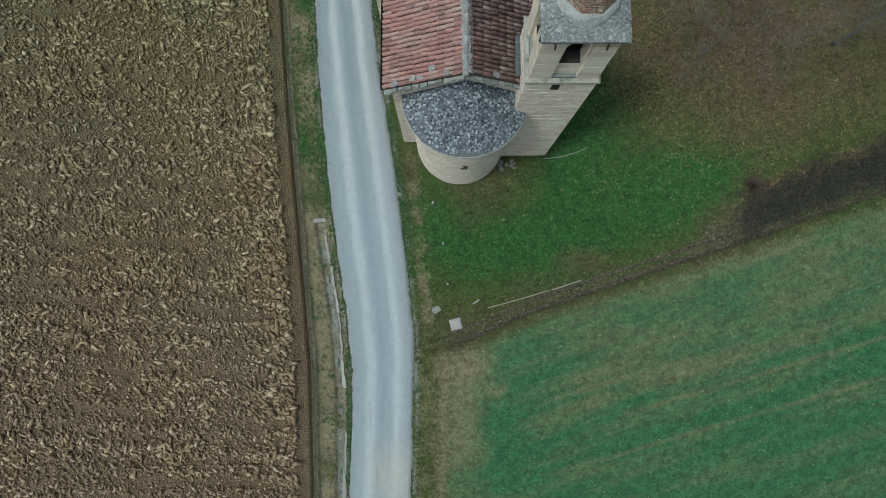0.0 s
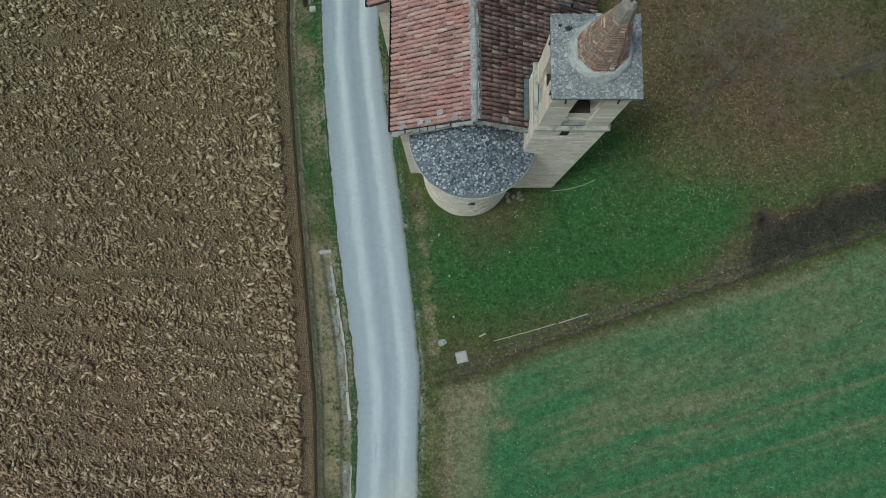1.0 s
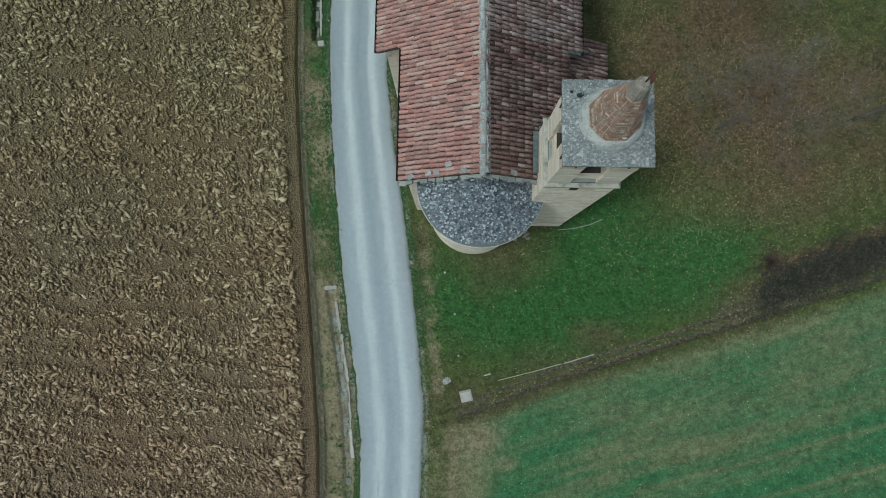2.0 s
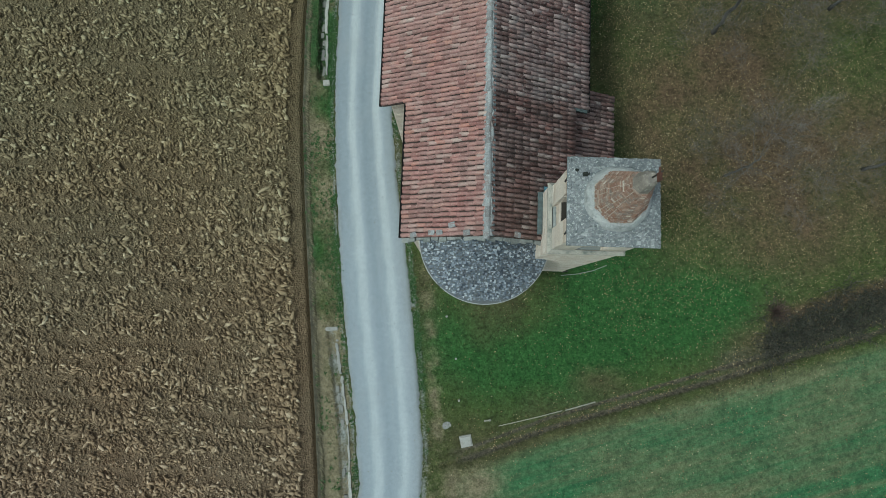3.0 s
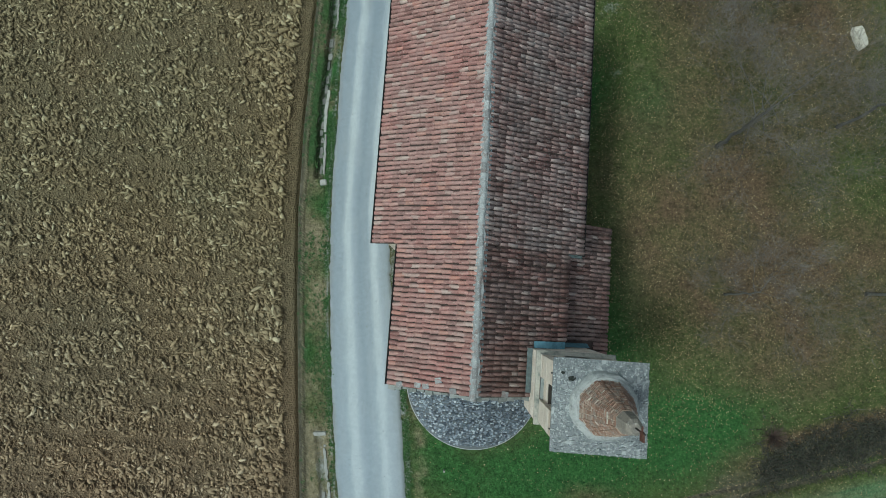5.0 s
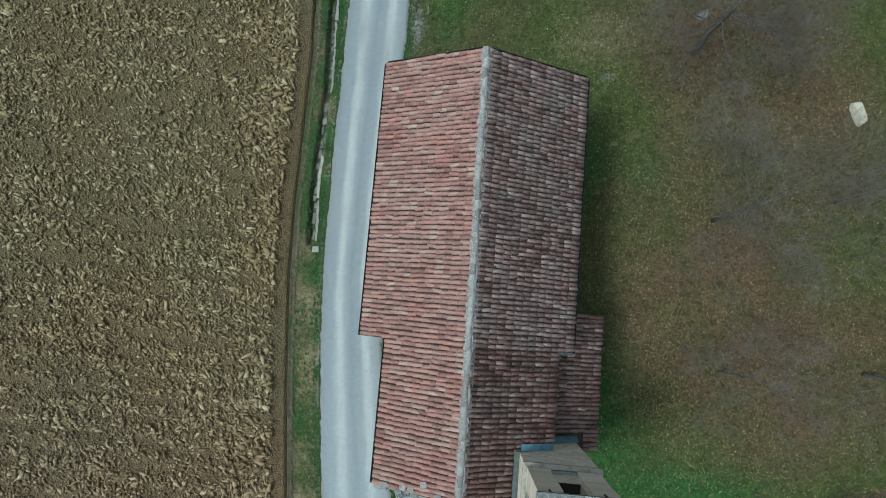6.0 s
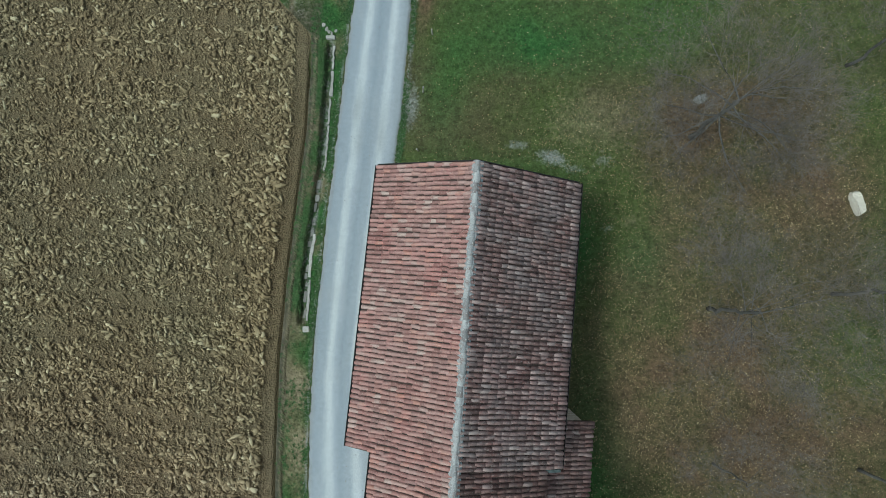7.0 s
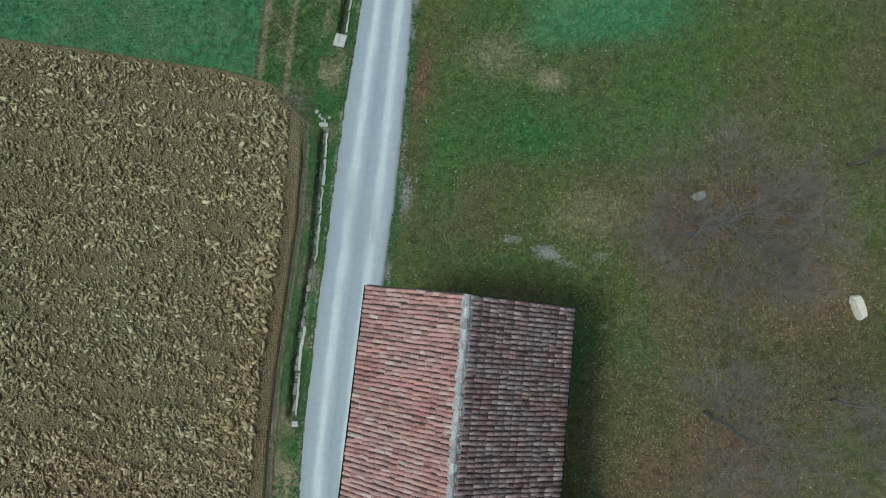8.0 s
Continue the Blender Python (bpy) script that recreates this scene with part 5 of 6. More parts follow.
for c in range(n_course - 7):
    t0 = c / n_course
    r0 = SP_R + (0.14 - SP_R) * t0 + 0.02
    z0 = SP_Z0 + (SP_Z1 - 0.12 - SP_Z0) * t0
    hgt = (SP_Z1 - 0.12 - SP_Z0) / n_course * 0.74
    for k in range(8):
        a, b = Vector(oct_(r0, z0)[k]), Vector(oct_(r0, z0)[(k + 1) % 8])
        run = (b - a).length
        n = max(1, int(run / 0.115))
        u = (b - a).normalized()
        out = u.cross(Vector((0, 0, 1)))
        for j in range(n):
            e0, e1 = run * j / n + 0.010, run * (j + 1) / n - 0.010
            dd = rng.uniform(-0.008, 0.016)
            pts = []
            for zz, ins in ((0, 0), (hgt, 0.0)):
                for e, q in ((e0, dd), (e1, dd), (e1, -0.10), (e0, -0.10)):
                    pts.append(a + u * e + out * (q - ins) + Vector((0, 0, zz + rng.uniform(0, 0.006))))
            mid = sum(pts, Vector()) / 8
            faces = [(0, 1, 5, 4), (1, 2, 6, 5), (2, 3, 7, 6), (3, 0, 4, 7), (4, 5, 6, 7)]
            if laid < 300:
                piece("brick", to_mesh("brick", [p - mid for p in pts], faces, BRICK), spire, Matrix.Translation(mid))
            else:
                spare.add(pts, faces)
            laid += 1
tagged(part("bricks", spare.solid(), BRICK, spire), kind="stuff")
vs = oct_(0.285, SP_Z1 - 0.56) + oct_(0.20, SP_Z1 - 0.06) + oct_(0.12, SP_Z1 + 0.05)
part("cap", (vs, [(8 * k + i, 8 * k + (i + 1) % 8, 8 * k + 8 + (i + 1) % 8, 8 * k + 8 + i) for k in range(2) for i in range(8)] + [tuple(range(16, 24))]), CAP, bell_tower, "tan lichened mortar cap of the spire")

h = Heap()
h.tube([Vector((SPX, SPY, SP_Z1 + 0.05)), Vector((SPX, SPY, SP_Z1 + 0.66))], [0.022, 0.018], 6)
rod = part("rod", h.solid(), IRON, bell_tower, "thin dark iron rod")
h = Heap()
h.box((SPX - 0.02, SPY - 0.19, SP_Z1 + 0.36), (SPX + 0.02, SPY + 0.02, SP_Z1 + 0.58))
h.box((SPX - 0.018, SPY + 0.02, SP_Z1 + 0.46), (SPX + 0.018, SPY + 0.14, SP_Z1 + 0.49))
part("vane", h.solid(), RUST, rod, "rusty red iron vane")

# ---------------------------------------------------------------- many small things in one mesh
def swarm(name, protos, place, turn, size, mat, label, category, zone=False, smooth=False):
    """protos: (verts, faces), all with the same number of corners a face; place n x 3; turn n x 3 x 3; size n x 3; one object of kind stuff."""
    n = len(place)
    pick = np.random.default_rng(len(name)).integers(0, len(protos), n)
    vs, fs, own, base = [], [], [], 0
    for q, (pv, pf) in enumerate(protos):
        m = np.nonzero(pick == q)[0]
        pv, pf = np.array(pv, float), np.array(pf)
        v = np.einsum("nij,nkj->nki", turn[m], pv[None] * size[m][:, None, :]) + place[m][:, None, :]
        vs.append(v.reshape(-1, 3))
        fs.append((pf[None] + (np.arange(len(m)) * len(pv))[:, None, None] + base).reshape(-1, pf.shape[1]))
        own.append(np.repeat(m, len(pv)))
        base += len(m) * len(pv)
    v, f, own = np.concatenate(vs), np.concatenate(fs), np.concatenate(own)
    me = bpy.data.meshes.new(name)
    me.vertices.add(len(v))
    me.vertices.foreach_set("co", v.astype(np.float32).ravel())
    me.loops.add(f.size)
    me.loops.foreach_set("vertex_index", f.astype(np.int32).ravel())
    me.polygons.add(len(f))
    me.polygons.foreach_set("loop_start", np.arange(0, f.size, f.shape[1], dtype=np.int32))
    if smooth:
        me.polygons.foreach_set("use_smooth", np.ones(len(f), bool))
    me.materials.append(mat)
    me.update(calc_edges=True)
    if zone:
        a, b = turf_zones(place[own, 0], place[own, 1])
        add_zones(me, a, b)
    return tagged(new(name, me), label, category, kind="stuff")


def turns(rng, n, tilt=0.15, main=None, stray=0.5):
    """Random turns about z, or turns that stray round a main one, with some tilt."""
    a = rng.uniform(0, 2 * math.pi, n) if main is None else main + rng.normal(0, stray, n) + math.pi * rng.integers(0, 2, n)
    p, q = rng.normal(0, tilt, n), rng.normal(0, tilt, n)
    c, s = np.cos(a), np.sin(a)
    z = np.zeros((n, 3, 3))
    z[:, 0, 0], z[:, 0, 1], z[:, 1, 0], z[:, 1, 1], z[:, 2, 2] = c, -s, s, c, 1
    x = np.zeros((n, 3, 3))
    x[:, 0, 0], x[:, 1, 1], x[:, 1, 2], x[:, 2, 1], x[:, 2, 2] = 1, np.cos(p), -np.sin(p), np.sin(p), np.cos(p)
    w = np.zeros((n, 3, 3))
    w[:, 1, 1], w[:, 0, 0], w[:, 0, 2], w[:, 2, 0], w[:, 2, 2] = 1, np.cos(q), np.sin(q), -np.sin(q), np.cos(q)
    return x @ w @ z


def lumps(kinds, seed, flat=0.6, points=9):
    """Angular broken lumps, about 1 long: hulls of a few points."""
    rng = np.random.default_rng(seed)
    out = []
    for _ in range(kinds):
        p = rng.normal(0, 1, (points, 3))
        p /= np.linalg.norm(p, axis=1)[:, None]
        p *= rng.uniform(0.38, 0.58, (points, 1))
        p[:, 2] *= flat
        bm = bmesh.new()
        for q in p:
            bm.verts.new(q)
        got = bmesh.ops.convex_hull(bm, input=list(bm.verts))
        bmesh.ops.delete(bm, geom=[g for g in got["geom_interior"] if isinstance(g, bmesh.types.BMVert)], context="VERTS")
        bmesh.ops.triangulate(bm, faces=list(bm.faces))
        bmesh.ops.recalc_face_normals(bm, faces=list(bm.faces))
        bm.verts.index_update()
        out.append(([tuple(v.co) for v in bm.verts], [[v.index for v in f.verts] for f in bm.faces]))
        bm.free()
    return out


def in_field(x, y, margin):
    return (x < line(y, EDGE_Y, EDGE_X) - margin) & (y < line(x, NORTH_X, NORTH_Y) - margin * 0.3)


def near_church(x, y, pad=0.0):
    a = (x > WEST_N + 0.2 - pad) & (x < EAST_N - 0.2 + pad) & (y > NAVE_S + 0.2) & (y < NAVE_N - 0.2 + pad)
    b = (x > WEST_C + 0.2 - pad) & (x < EAST_C + pad) & (y > CHOIR_S + 0.1) & (y < NAVE_S + 0.4)
    c = np.hypot(x - APX, y - APY) < APR + 0.03 + pad
    d = (x > 3.9) & (x < ANNEX_X - 0.18 + pad) & (y > 7.45 - pad) & (y < ANNEX_Y1 - 0.15 + pad)
    return a | b | c | d


def on_road(x, y, pad):
    return (x > line(y, LEFT_Y, LEFT_X) + pad) & (x < line(y, RIGHT_Y, RIGHT_X) - pad)


# ploughed field: clods thrown up in rows
def build_clods():
    rng = np.random.default_rng(71)
    # name, candidates, smallest, largest, how much they gather in rows, shapes, sink
    sorts = (("turned_slabs", 34000, 0.22, 0.42, 1.5, lumps(40, 75, 0.6, 12), 0.24),
             ("earth_clods", 44000, 0.12, 0.28, 1.1, lumps(40, 72, 0.8, 10), 0.2),
             ("small_clods", 56000, 0.075, 0.16, 0.6, lumps(40, 73, 0.8, 8), 0.2),
             ("earth_crumbs", 30000, 0.045, 0.09, 0.25, lumps(30, 74, 0.8, 6), 0.15))
    for name, n, lo, hi, bias, protos, sink in sorts:
        x = rng.uniform(-30, -6.5, n)
        y = rng.uniform(-15, 38.5, n)
        edge = smooth01(line(y, EDGE_Y, EDGE_X) - x, 4.2, 1.6)
        phase = y + 0.05 * x + 0.25 * wob(x, y, 0.5, 5.0)
        row = np.sin(2 * math.pi * phase / 1.15) * 0.6 + np.sin(2 * math.pi * phase / 3.1 + 1.0) * 0.5
        patchy = wob(x, y, 0.45, 8.0) + 0.6 * wob(x, y, 1.3, 3.0)
        base = 0.36 if lo > 0.2 else 0.74 if lo > 0.1 else 0.7
        keep = in_field(x, y, 0.85 if lo > 0.05 else 0.25) & (rng.uniform(0, 1, n) < np.clip(base + bias * (0.22 * row + 0.2 * patchy) + 0.25 * edge, 0.02, 1))
        x, y, row, edge = x[keep], y[keep], row[keep], edge[keep]
        n = len(x)
        s = lo + (hi - lo) * rng.beta(1.1, 3.0, n) * (1.0 + (0.5 if lo > 0.1 else 0.3) * edge)
        size = np.stack([s * rng.uniform(1.1, 1.9 if lo > 0.2 else 1.7, n), s * rng.uniform(0.6, 0.9, n), s * rng.uniform(0.85, 1.25, n)], -1)
        z = land(x, y) + s * sink
        swarm(name, protos, np.stack([x, y, z], -1), turns(rng, n, 0.32, -0.55, 0.75), size, CLOD, "rough brown earth clods turned up by ploughing", "clods")


build_clods()


# grass
def build_grass():
    rng = np.random.default_rng(81)
    protos = []
    for k in range(12):
        v, f = [], []
        for b in range(5):
            a, lean, ln = rng.uniform(0, 2 * math.pi), rng.uniform(0.3, 0.95), rng.uniform(0.6, 1.0)
            ox, oy = rng.uniform(-0.35, 0.35, 2)
            w = 0.085
            v += [(ox - w * math.sin(a), oy + w * math.cos(a), -0.1), (ox + w * math.sin(a), oy - w * math.cos(a), -0.1), (ox + lean * ln * math.cos(a), oy + lean * ln * math.sin(a), ln * (1.1 - 0.7 * lean))]
            f.append((3 * b, 3 * b + 1, 3 * b + 2))
        protos.append((v, f))
    n = 190000
    x, y = rng.uniform(-13.5, 29, n), rng.uniform(-15, 45, n)
    a, b = turf_zones(x, y)
    ok = ~in_field(x, y, -0.02) & ~near_church(x, y) & ~on_road(x, y, 0.03) & (rng.uniform(0, 1, n) < 0.85 - 0.55 * b[:, 1] - 0.3 * a[:, 2])
    ok &= ~((np.abs(x - line(y, DITCH_Y, DITCH_X)) < 0.22) & (in_ditch(y) > 0.5))
    ok &= ~((x > -0.2) & (np.minimum(np.abs(line(x, TRACK_X, TRACK_Y) - y - 0.05), np.abs(line(x, TRACK_X, TRACK_Y) - y + 0.5)) < 0.15))
    ok &= ~((x < line(y, EDGE_Y, EDGE_X) + 0.5) & (y < 33) & (rng.uniform(0, 1, n) < np.where(y < 6, 0.95, 0.7)))
    x, y, a = x[ok], y[ok], a[ok]
    n = len(x)
    s = rng.uniform(0.07, 0.20, n) * (1 - 0.3 * a[:, 1])
    size = np.stack([s, s, s * rng.uniform(0.5, 1.0, n)], -1)
    swarm("grass", protos, np.stack([x, y, land(x, y)], -1), turns(rng, n, 0.1), size, BLADE, "short winter grass with worn and brown patches", "grass", zone=True)
    # far crop to the north-west
    n = 26000
    x, y = rng.uniform(-33, -9, n), rng.uniform(33, 46, n)
    ok = y > line(x, NORTH_X, NORTH_Y) + 0.05
    x, y = x[ok], y[ok]
    n = len(x)
    s = rng.uniform(0.08, 0.16, n)
    swarm("crop_seedlings", protos, np.stack([x, y, land(x, y)], -1), turns(rng, n, 0.1), np.stack([s, s, s], -1), BLADE, "young green cereal crop beside the ploughed field", "crop", zone=True)


build_grass()


def build_leaves():
    rng = np.random.default_rng(91)
    protos = [(np.array([(-0.5, 0, 0.05), (0, -0.3, 0), (0.5, 0, 0.08), (0, 0.32, 0.02)]) * (1, k, 1), [(0, 1, 2, 3)]) for k in (0.8, 1.0, 1.25)]
    n = 230000
    x, y = rng.uniform(-3, 28, n), rng.uniform(-13, 44, n)
    a, b = turf_zones(x, y)
    edge_leaves = 0.35 * np.exp(-((line(x, TRACK_X, TRACK_Y) - y + 0.2) / 0.5) ** 2) * (x > 2)
    under = np.clip(blob(x, y, 11, 15, 8, 8) + blob(x, y, 14, 27, 9, 8) + 0.7 * blob(x, y, 12, 7, 6, 3.5) + 0.5 * blob(x, y, 20, 12, 6, 6), 0, 1)
    p = (0.06 + 0.76 * under + 0.03 * a[:, 1] + edge_leaves) * (1 - 0.45 * b[:, 0]) * (0.75 + 0.5 * wob(x, y, 0.8, 6.0) + 0.35 * wob(x, y, 2.6, 1.0))
    ok = ~near_church(x, y) & ~on_road(x, y, -0.3) & (x > line(y, RIGHT_Y, RIGHT_X)) & (rng.uniform(0, 1, n) < np.clip(p, 0, 1))
    x, y = x[ok], y[ok]
    n = len(x)
    s = 0.036 + 0.08 * rng.beta(1.2, 3.0, n)
    swarm("fallen_leaves", protos, np.stack([x, y, land(x, y) + 0.035], -1), turns(rng, n, 0.3), np.stack([s, s, s], -1), LEAF, "pale dry fallen leaves scattered over the grass", "leaves")


build_leaves()


def build_gravel():
    rng = np.random.default_rng(95)
    n = 5200
    y = rng.uniform(-13, 43, n)
    right = rng.uniform(0, 1, n) < 0.5
    off = rng.normal(0, 0.11, n)
    x = np.where(right, line(y, RIGHT_Y, RIGHT_X) + off + 0.02, line(y, LEFT_Y, LEFT_X) + off - 0.02)
    s = rng.uniform(0.02, 0.065, n)
    ok = ~near_church(x, y)
    x, y, s = x[ok], y[ok], s[ok]
    swarm("gravel_stones", lumps(8, 96), np.stack([x, y, lay(x, y) + 0.045], -1), turns(rng, len(x), 0.3), np.stack([s, s * 0.8, s * 0.7], -1), CONCRETE, "loose pale stones along the gravel lane", "gravel")
    n = 160
    y = rng.uniform(-10, 40, n)
    u = rng.uniform(0.12, 0.9, n)
    x = line(y, LEFT_Y, LEFT_X) * (1 - u) + line(y, RIGHT_Y, RIGHT_X) * u
    s = rng.uniform(0.03, 0.09, n)
    swarm("lane_stones", lumps(8, 97), np.stack([x, y, lay(x, y) + 0.06 + 0.05 * (1 - (2 * u - 1) ** 2)], -1), turns(rng, n, 0.3), np.stack([s, s * 0.8, s * 0.6], -1), GREY_ROCK, "loose grey stones lying on the lane", "stones")


build_gravel()


# weeds and tussocks on the verge and along the lane
def build_weeds():
    rng = np.random.default_rng(101)
    protos = []
    for k in range(10):
        v, f = [], []
        for b in range(9):
            a, up, ln = rng.uniform(0, 2 * math.pi), rng.uniform(0.1, 0.9), rng.uniform(0.5, 1.0)
            c, s = math.cos(a), math.sin(a)
            w = 0.13
            v += [(0, 0, 0.02), (0.5 * ln * c - w * s, 0.5 * ln * s + w * c, up * 0.6), (ln * c, ln * s, up * 0.5), (0.5 * ln * c + w * s, 0.5 * ln * s - w * c, up * 0.6)]
            f.append((4 * b, 4 * b + 1, 4 * b + 2, 4 * b + 3))
        protos.append((v, f))
    n = 17000
    y = rng.uniform(-13, 43, n)
    which = rng.integers(0, 3, n)
    x = np.where(which == 0, line(y, LEFT_Y, LEFT_X) - rng.normal(0.06, 0.11, n), np.where(which == 1, rng.uniform(0, 1, n) * (line(y, LEFT_Y, LEFT_X) - line(y, EDGE_Y, EDGE_X)) + line(y, EDGE_Y, EDGE_X), line(y, RIGHT_Y, RIGHT_X) + rng.normal(0.06, 0.11, n)))
    clump = wob(x, y, 1.1, 9.0) + 0.5 * wob(x, y, 0.5, 2.0)
    ok = (rng.uniform(0, 1, n) < np.clip(0.35 + 0.7 * clump + np.where((which == 1) & (y > 17), 0.3, 0) - np.where((which == 1) & (y < 5), 0.45, 0), 0.02, 1)) & ~near_church(x, y, 0.1) & ~in_field(x, y, -0.08)
    ok &= ~((np.abs(x - line(y, DITCH_Y, DITCH_X) - 0.28) < 0.12) & (in_ditch(y) > 0.5) & (rng.uniform(0, 1, n) < 0.6))
    ok &= ~((which == 2) & (y < 1) & (rng.uniform(0, 1, n) < 0.85))
    x, y = x[ok], y[ok]
    n = len(x)
    s = rng.uniform(0.06, 0.17, n)
    swarm("verge_weeds", protos, np.stack([x, y, land(x, y)], -1), turns(rng, n, 0.1), np.stack([s, s, s * 0.9], -1), WEED, "green weeds along the verge and the lane", "weeds")
    # lugged tyre marks pressed into the verge beside the furrow
    n = 400
    y = np.linspace(-14, 33, n) + rng.normal(0, 0.01, n)
    x = line(y, EDGE_Y, EDGE_X) + 0.29 + rng.normal(0, 0.015, n)
    ok = rng.uniform(0, 1, n) < 0.92
    x, y = x[ok], y[ok]
    n = len(x)
    a = -0.6 + rng.normal(0, 0.1, n)
    t = np.zeros((n, 3, 3))
    t[:, 0, 0], t[:, 0, 1], t[:, 1, 0], t[:, 1, 1], t[:, 2, 2] = np.cos(a), -np.sin(a), np.sin(a), np.cos(a), 1
    size = np.stack([rng.uniform(0.38, 0.5, n), np.full(n, 0.075), np.full(n, 0.14)], -1)
    swarm("tyre_marks", lumps(6, 104, 0.8), np.stack([x, y, land(x, y) + 0.03], -1), t, size, PRESSED, "lugged tractor tyre marks in the bare verge", "tyre marks")


build_weeds()

# ---------------------------------------------------------------- ditch edging, headwalls, slabs
def kerb(ya, yb, name, label, seed, share=0.5):
    """A broken line of pale concrete edging along the lane side of the ditch."""
    rng = random.Random(seed)
    e = thing(name, (float(line(ya, DITCH_Y, DITCH_X)), ya, float(lay(-6, ya))), label, "kerb")
    y = ya
    while y < yb:
        ln = rng.uniform(1.1, 2.4)
        y2 = min(y + ln, yb)
        if rng.random() < 0.9:
            h = Heap()
            off, wd = rng.uniform(-0.03, 0.03), rng.uniform(0.09, 0.17)
            n = 9
            vs = []
            for i in range(n):
                yy = y + (y2 - y - 0.02) * i / (n - 1)
                x = float(line(yy, DITCH_Y, DITCH_X)) + 0.28 + off + rng.uniform(-0.03, 0.03)
                z = float(lay(x, yy)) + 0.07 + rng.uniform(-0.012, 0.012)
                w = wd * rng.uniform(0.55, 1.25)
                vs += [(x - w / 2, yy, z - 0.45), (x + w / 2, yy, z - 0.2), (x + w / 2, yy, z), (x - w / 2, yy, z + 0.01)]
            fs = [(4 * i + k, 4 * i + (k + 1) % 4, 4 * i + 4 + (k + 1) % 4, 4 * i + 4 + k) for i in range(n - 1) for k in range(4)] + [(3, 2, 1, 0), tuple(4 * (n - 1) + k for k in range(4))]
            part("edging_piece", (vs, fs), CONCRETE, e)
        y = y2 + rng.uniform(0.0, 0.12)
    y = ya + 0.1
    while y < yb:
        ln = rng.uniform(0.25, 0.7)
        if rng.random() < share and not 25.0 < y < 34.0:
            x = float(line(y + ln / 2, DITCH_Y, DITCH_X)) + rng.uniform(-0.05, 0.1)
            z = float(land(x, y + ln / 2)) + rng.uniform(0.03, 0.09)
            w = rng.uniform(0.14, 0.26)
            out = [(x + w / 2 * rng.uniform(0.75, 1.1) * cx, y + ln / 2 + ln / 2 * rng.uniform(0.8, 1.0) * cy) for cx, cy in ((-1, -1), (0, -1.05), (1, -0.9), (1.05, 0.1), (0.9, 1), (-0.1, 1.05), (-1, 0.9))]
            tilt = rng.uniform(-0.25, 0.25)
            part("lining_stone", prism(out, z - 0.15, [z + tilt * (px - x) for px, _ in out]), LINING, e)
        y += ln + rng.uniform(0.03, 0.3)


kerb(17.7, 32.6, "ditch_edging", "broken pale concrete edging along the weedy ditch", 111, 0.75)
kerb(-13.0, 3.5, "ditch_edging", "broken pale concrete edging along the weedy ditch", 112)
kerb(38.2, 44.0, "ditch_edging", "broken pale concrete edging along the weedy ditch", 113)


def headwall(x, y, w, d, hgt, turn, label):
    bm = bmesh.new()
    bmesh.ops.create_cube(bm, size=1, matrix=Matrix.Diagonal((w, d, hgt, 1)))
    bmesh.ops.bevel(bm, geom=list(bm.edges), offset=0.025, segments=2, affect="EDGES")
    rng = random.Random(int(x * 100))
    for v in bm.verts:
        v.co += Vector((rng.uniform(-1, 1), rng.uniform(-1, 1), rng.uniform(-1, 1))) * 0.01
    me = bpy.data.meshes.new("culvert_headwall")
    bm.to_mesh(me)
    bm.free()
    me.materials.append(CONCRETE)
    ob = new("culvert_headwall", me)
    ob.matrix_basis = pose(x, y, float(lay(x, y)) + 0.11 - hgt / 2, 0, 0, turn)
    tagged(ob, label, "headwall")


headwall(-6.62, 4.02, 0.66, 0.20, 0.75, 6, "pale concrete culvert headwall at the ditch end")
headwall(-7.88, 33.05, 0.5, 0.22, 0.7, 4, "pale concrete culvert headwall at the ditch end")
headwall(-7.52, 37.72, 0.62, 0.7, 0.6, -8, "wide pale concrete culvert headwall beside the lane")
headwall(-7.50, 17.25, 0.35, 0.3, 0.6, 8, "small pale concrete culvert headwall in the grass")


def slab_thing(name, x, y, w, d, hgt, turn, mat, label, category, frame_w=0.0):
    e = thing(name, (x, y, float(land(x, y))), label, category)
    for nm, ww, dd, z0, z1 in (("frame", w, d, -0.12, hgt * 0.6), ("lid", w - 2 * frame_w, d - 2 * frame_w, hgt * 0.5, hgt)) if frame_w else (("body", w, d, -0.1, hgt),):
        bm = bmesh.new()
        bmesh.ops.create_cube(bm, size=1, matrix=Matrix.Translation((0, 0, (z0 + z1) / 2)) @ Matrix.Diagonal((ww, dd, z1 - z0, 1)))
        bmesh.ops.bevel(bm, geom=list(bm.edges), offset=0.012, segments=1, affect="EDGES")
        bmesh.ops.transform(bm, matrix=Matrix.Translation(e.location) @ pose(0, 0, 0, 1.5, -2, turn), verts=bm.verts)
        part(nm, bm, mat, e)


slab_thing("inspection_cover", 0.68, -1.50, 0.62, 0.60, 0.14, 14, CONCRETE, "pale square concrete inspection cover in the grass", "cover", 0.06)


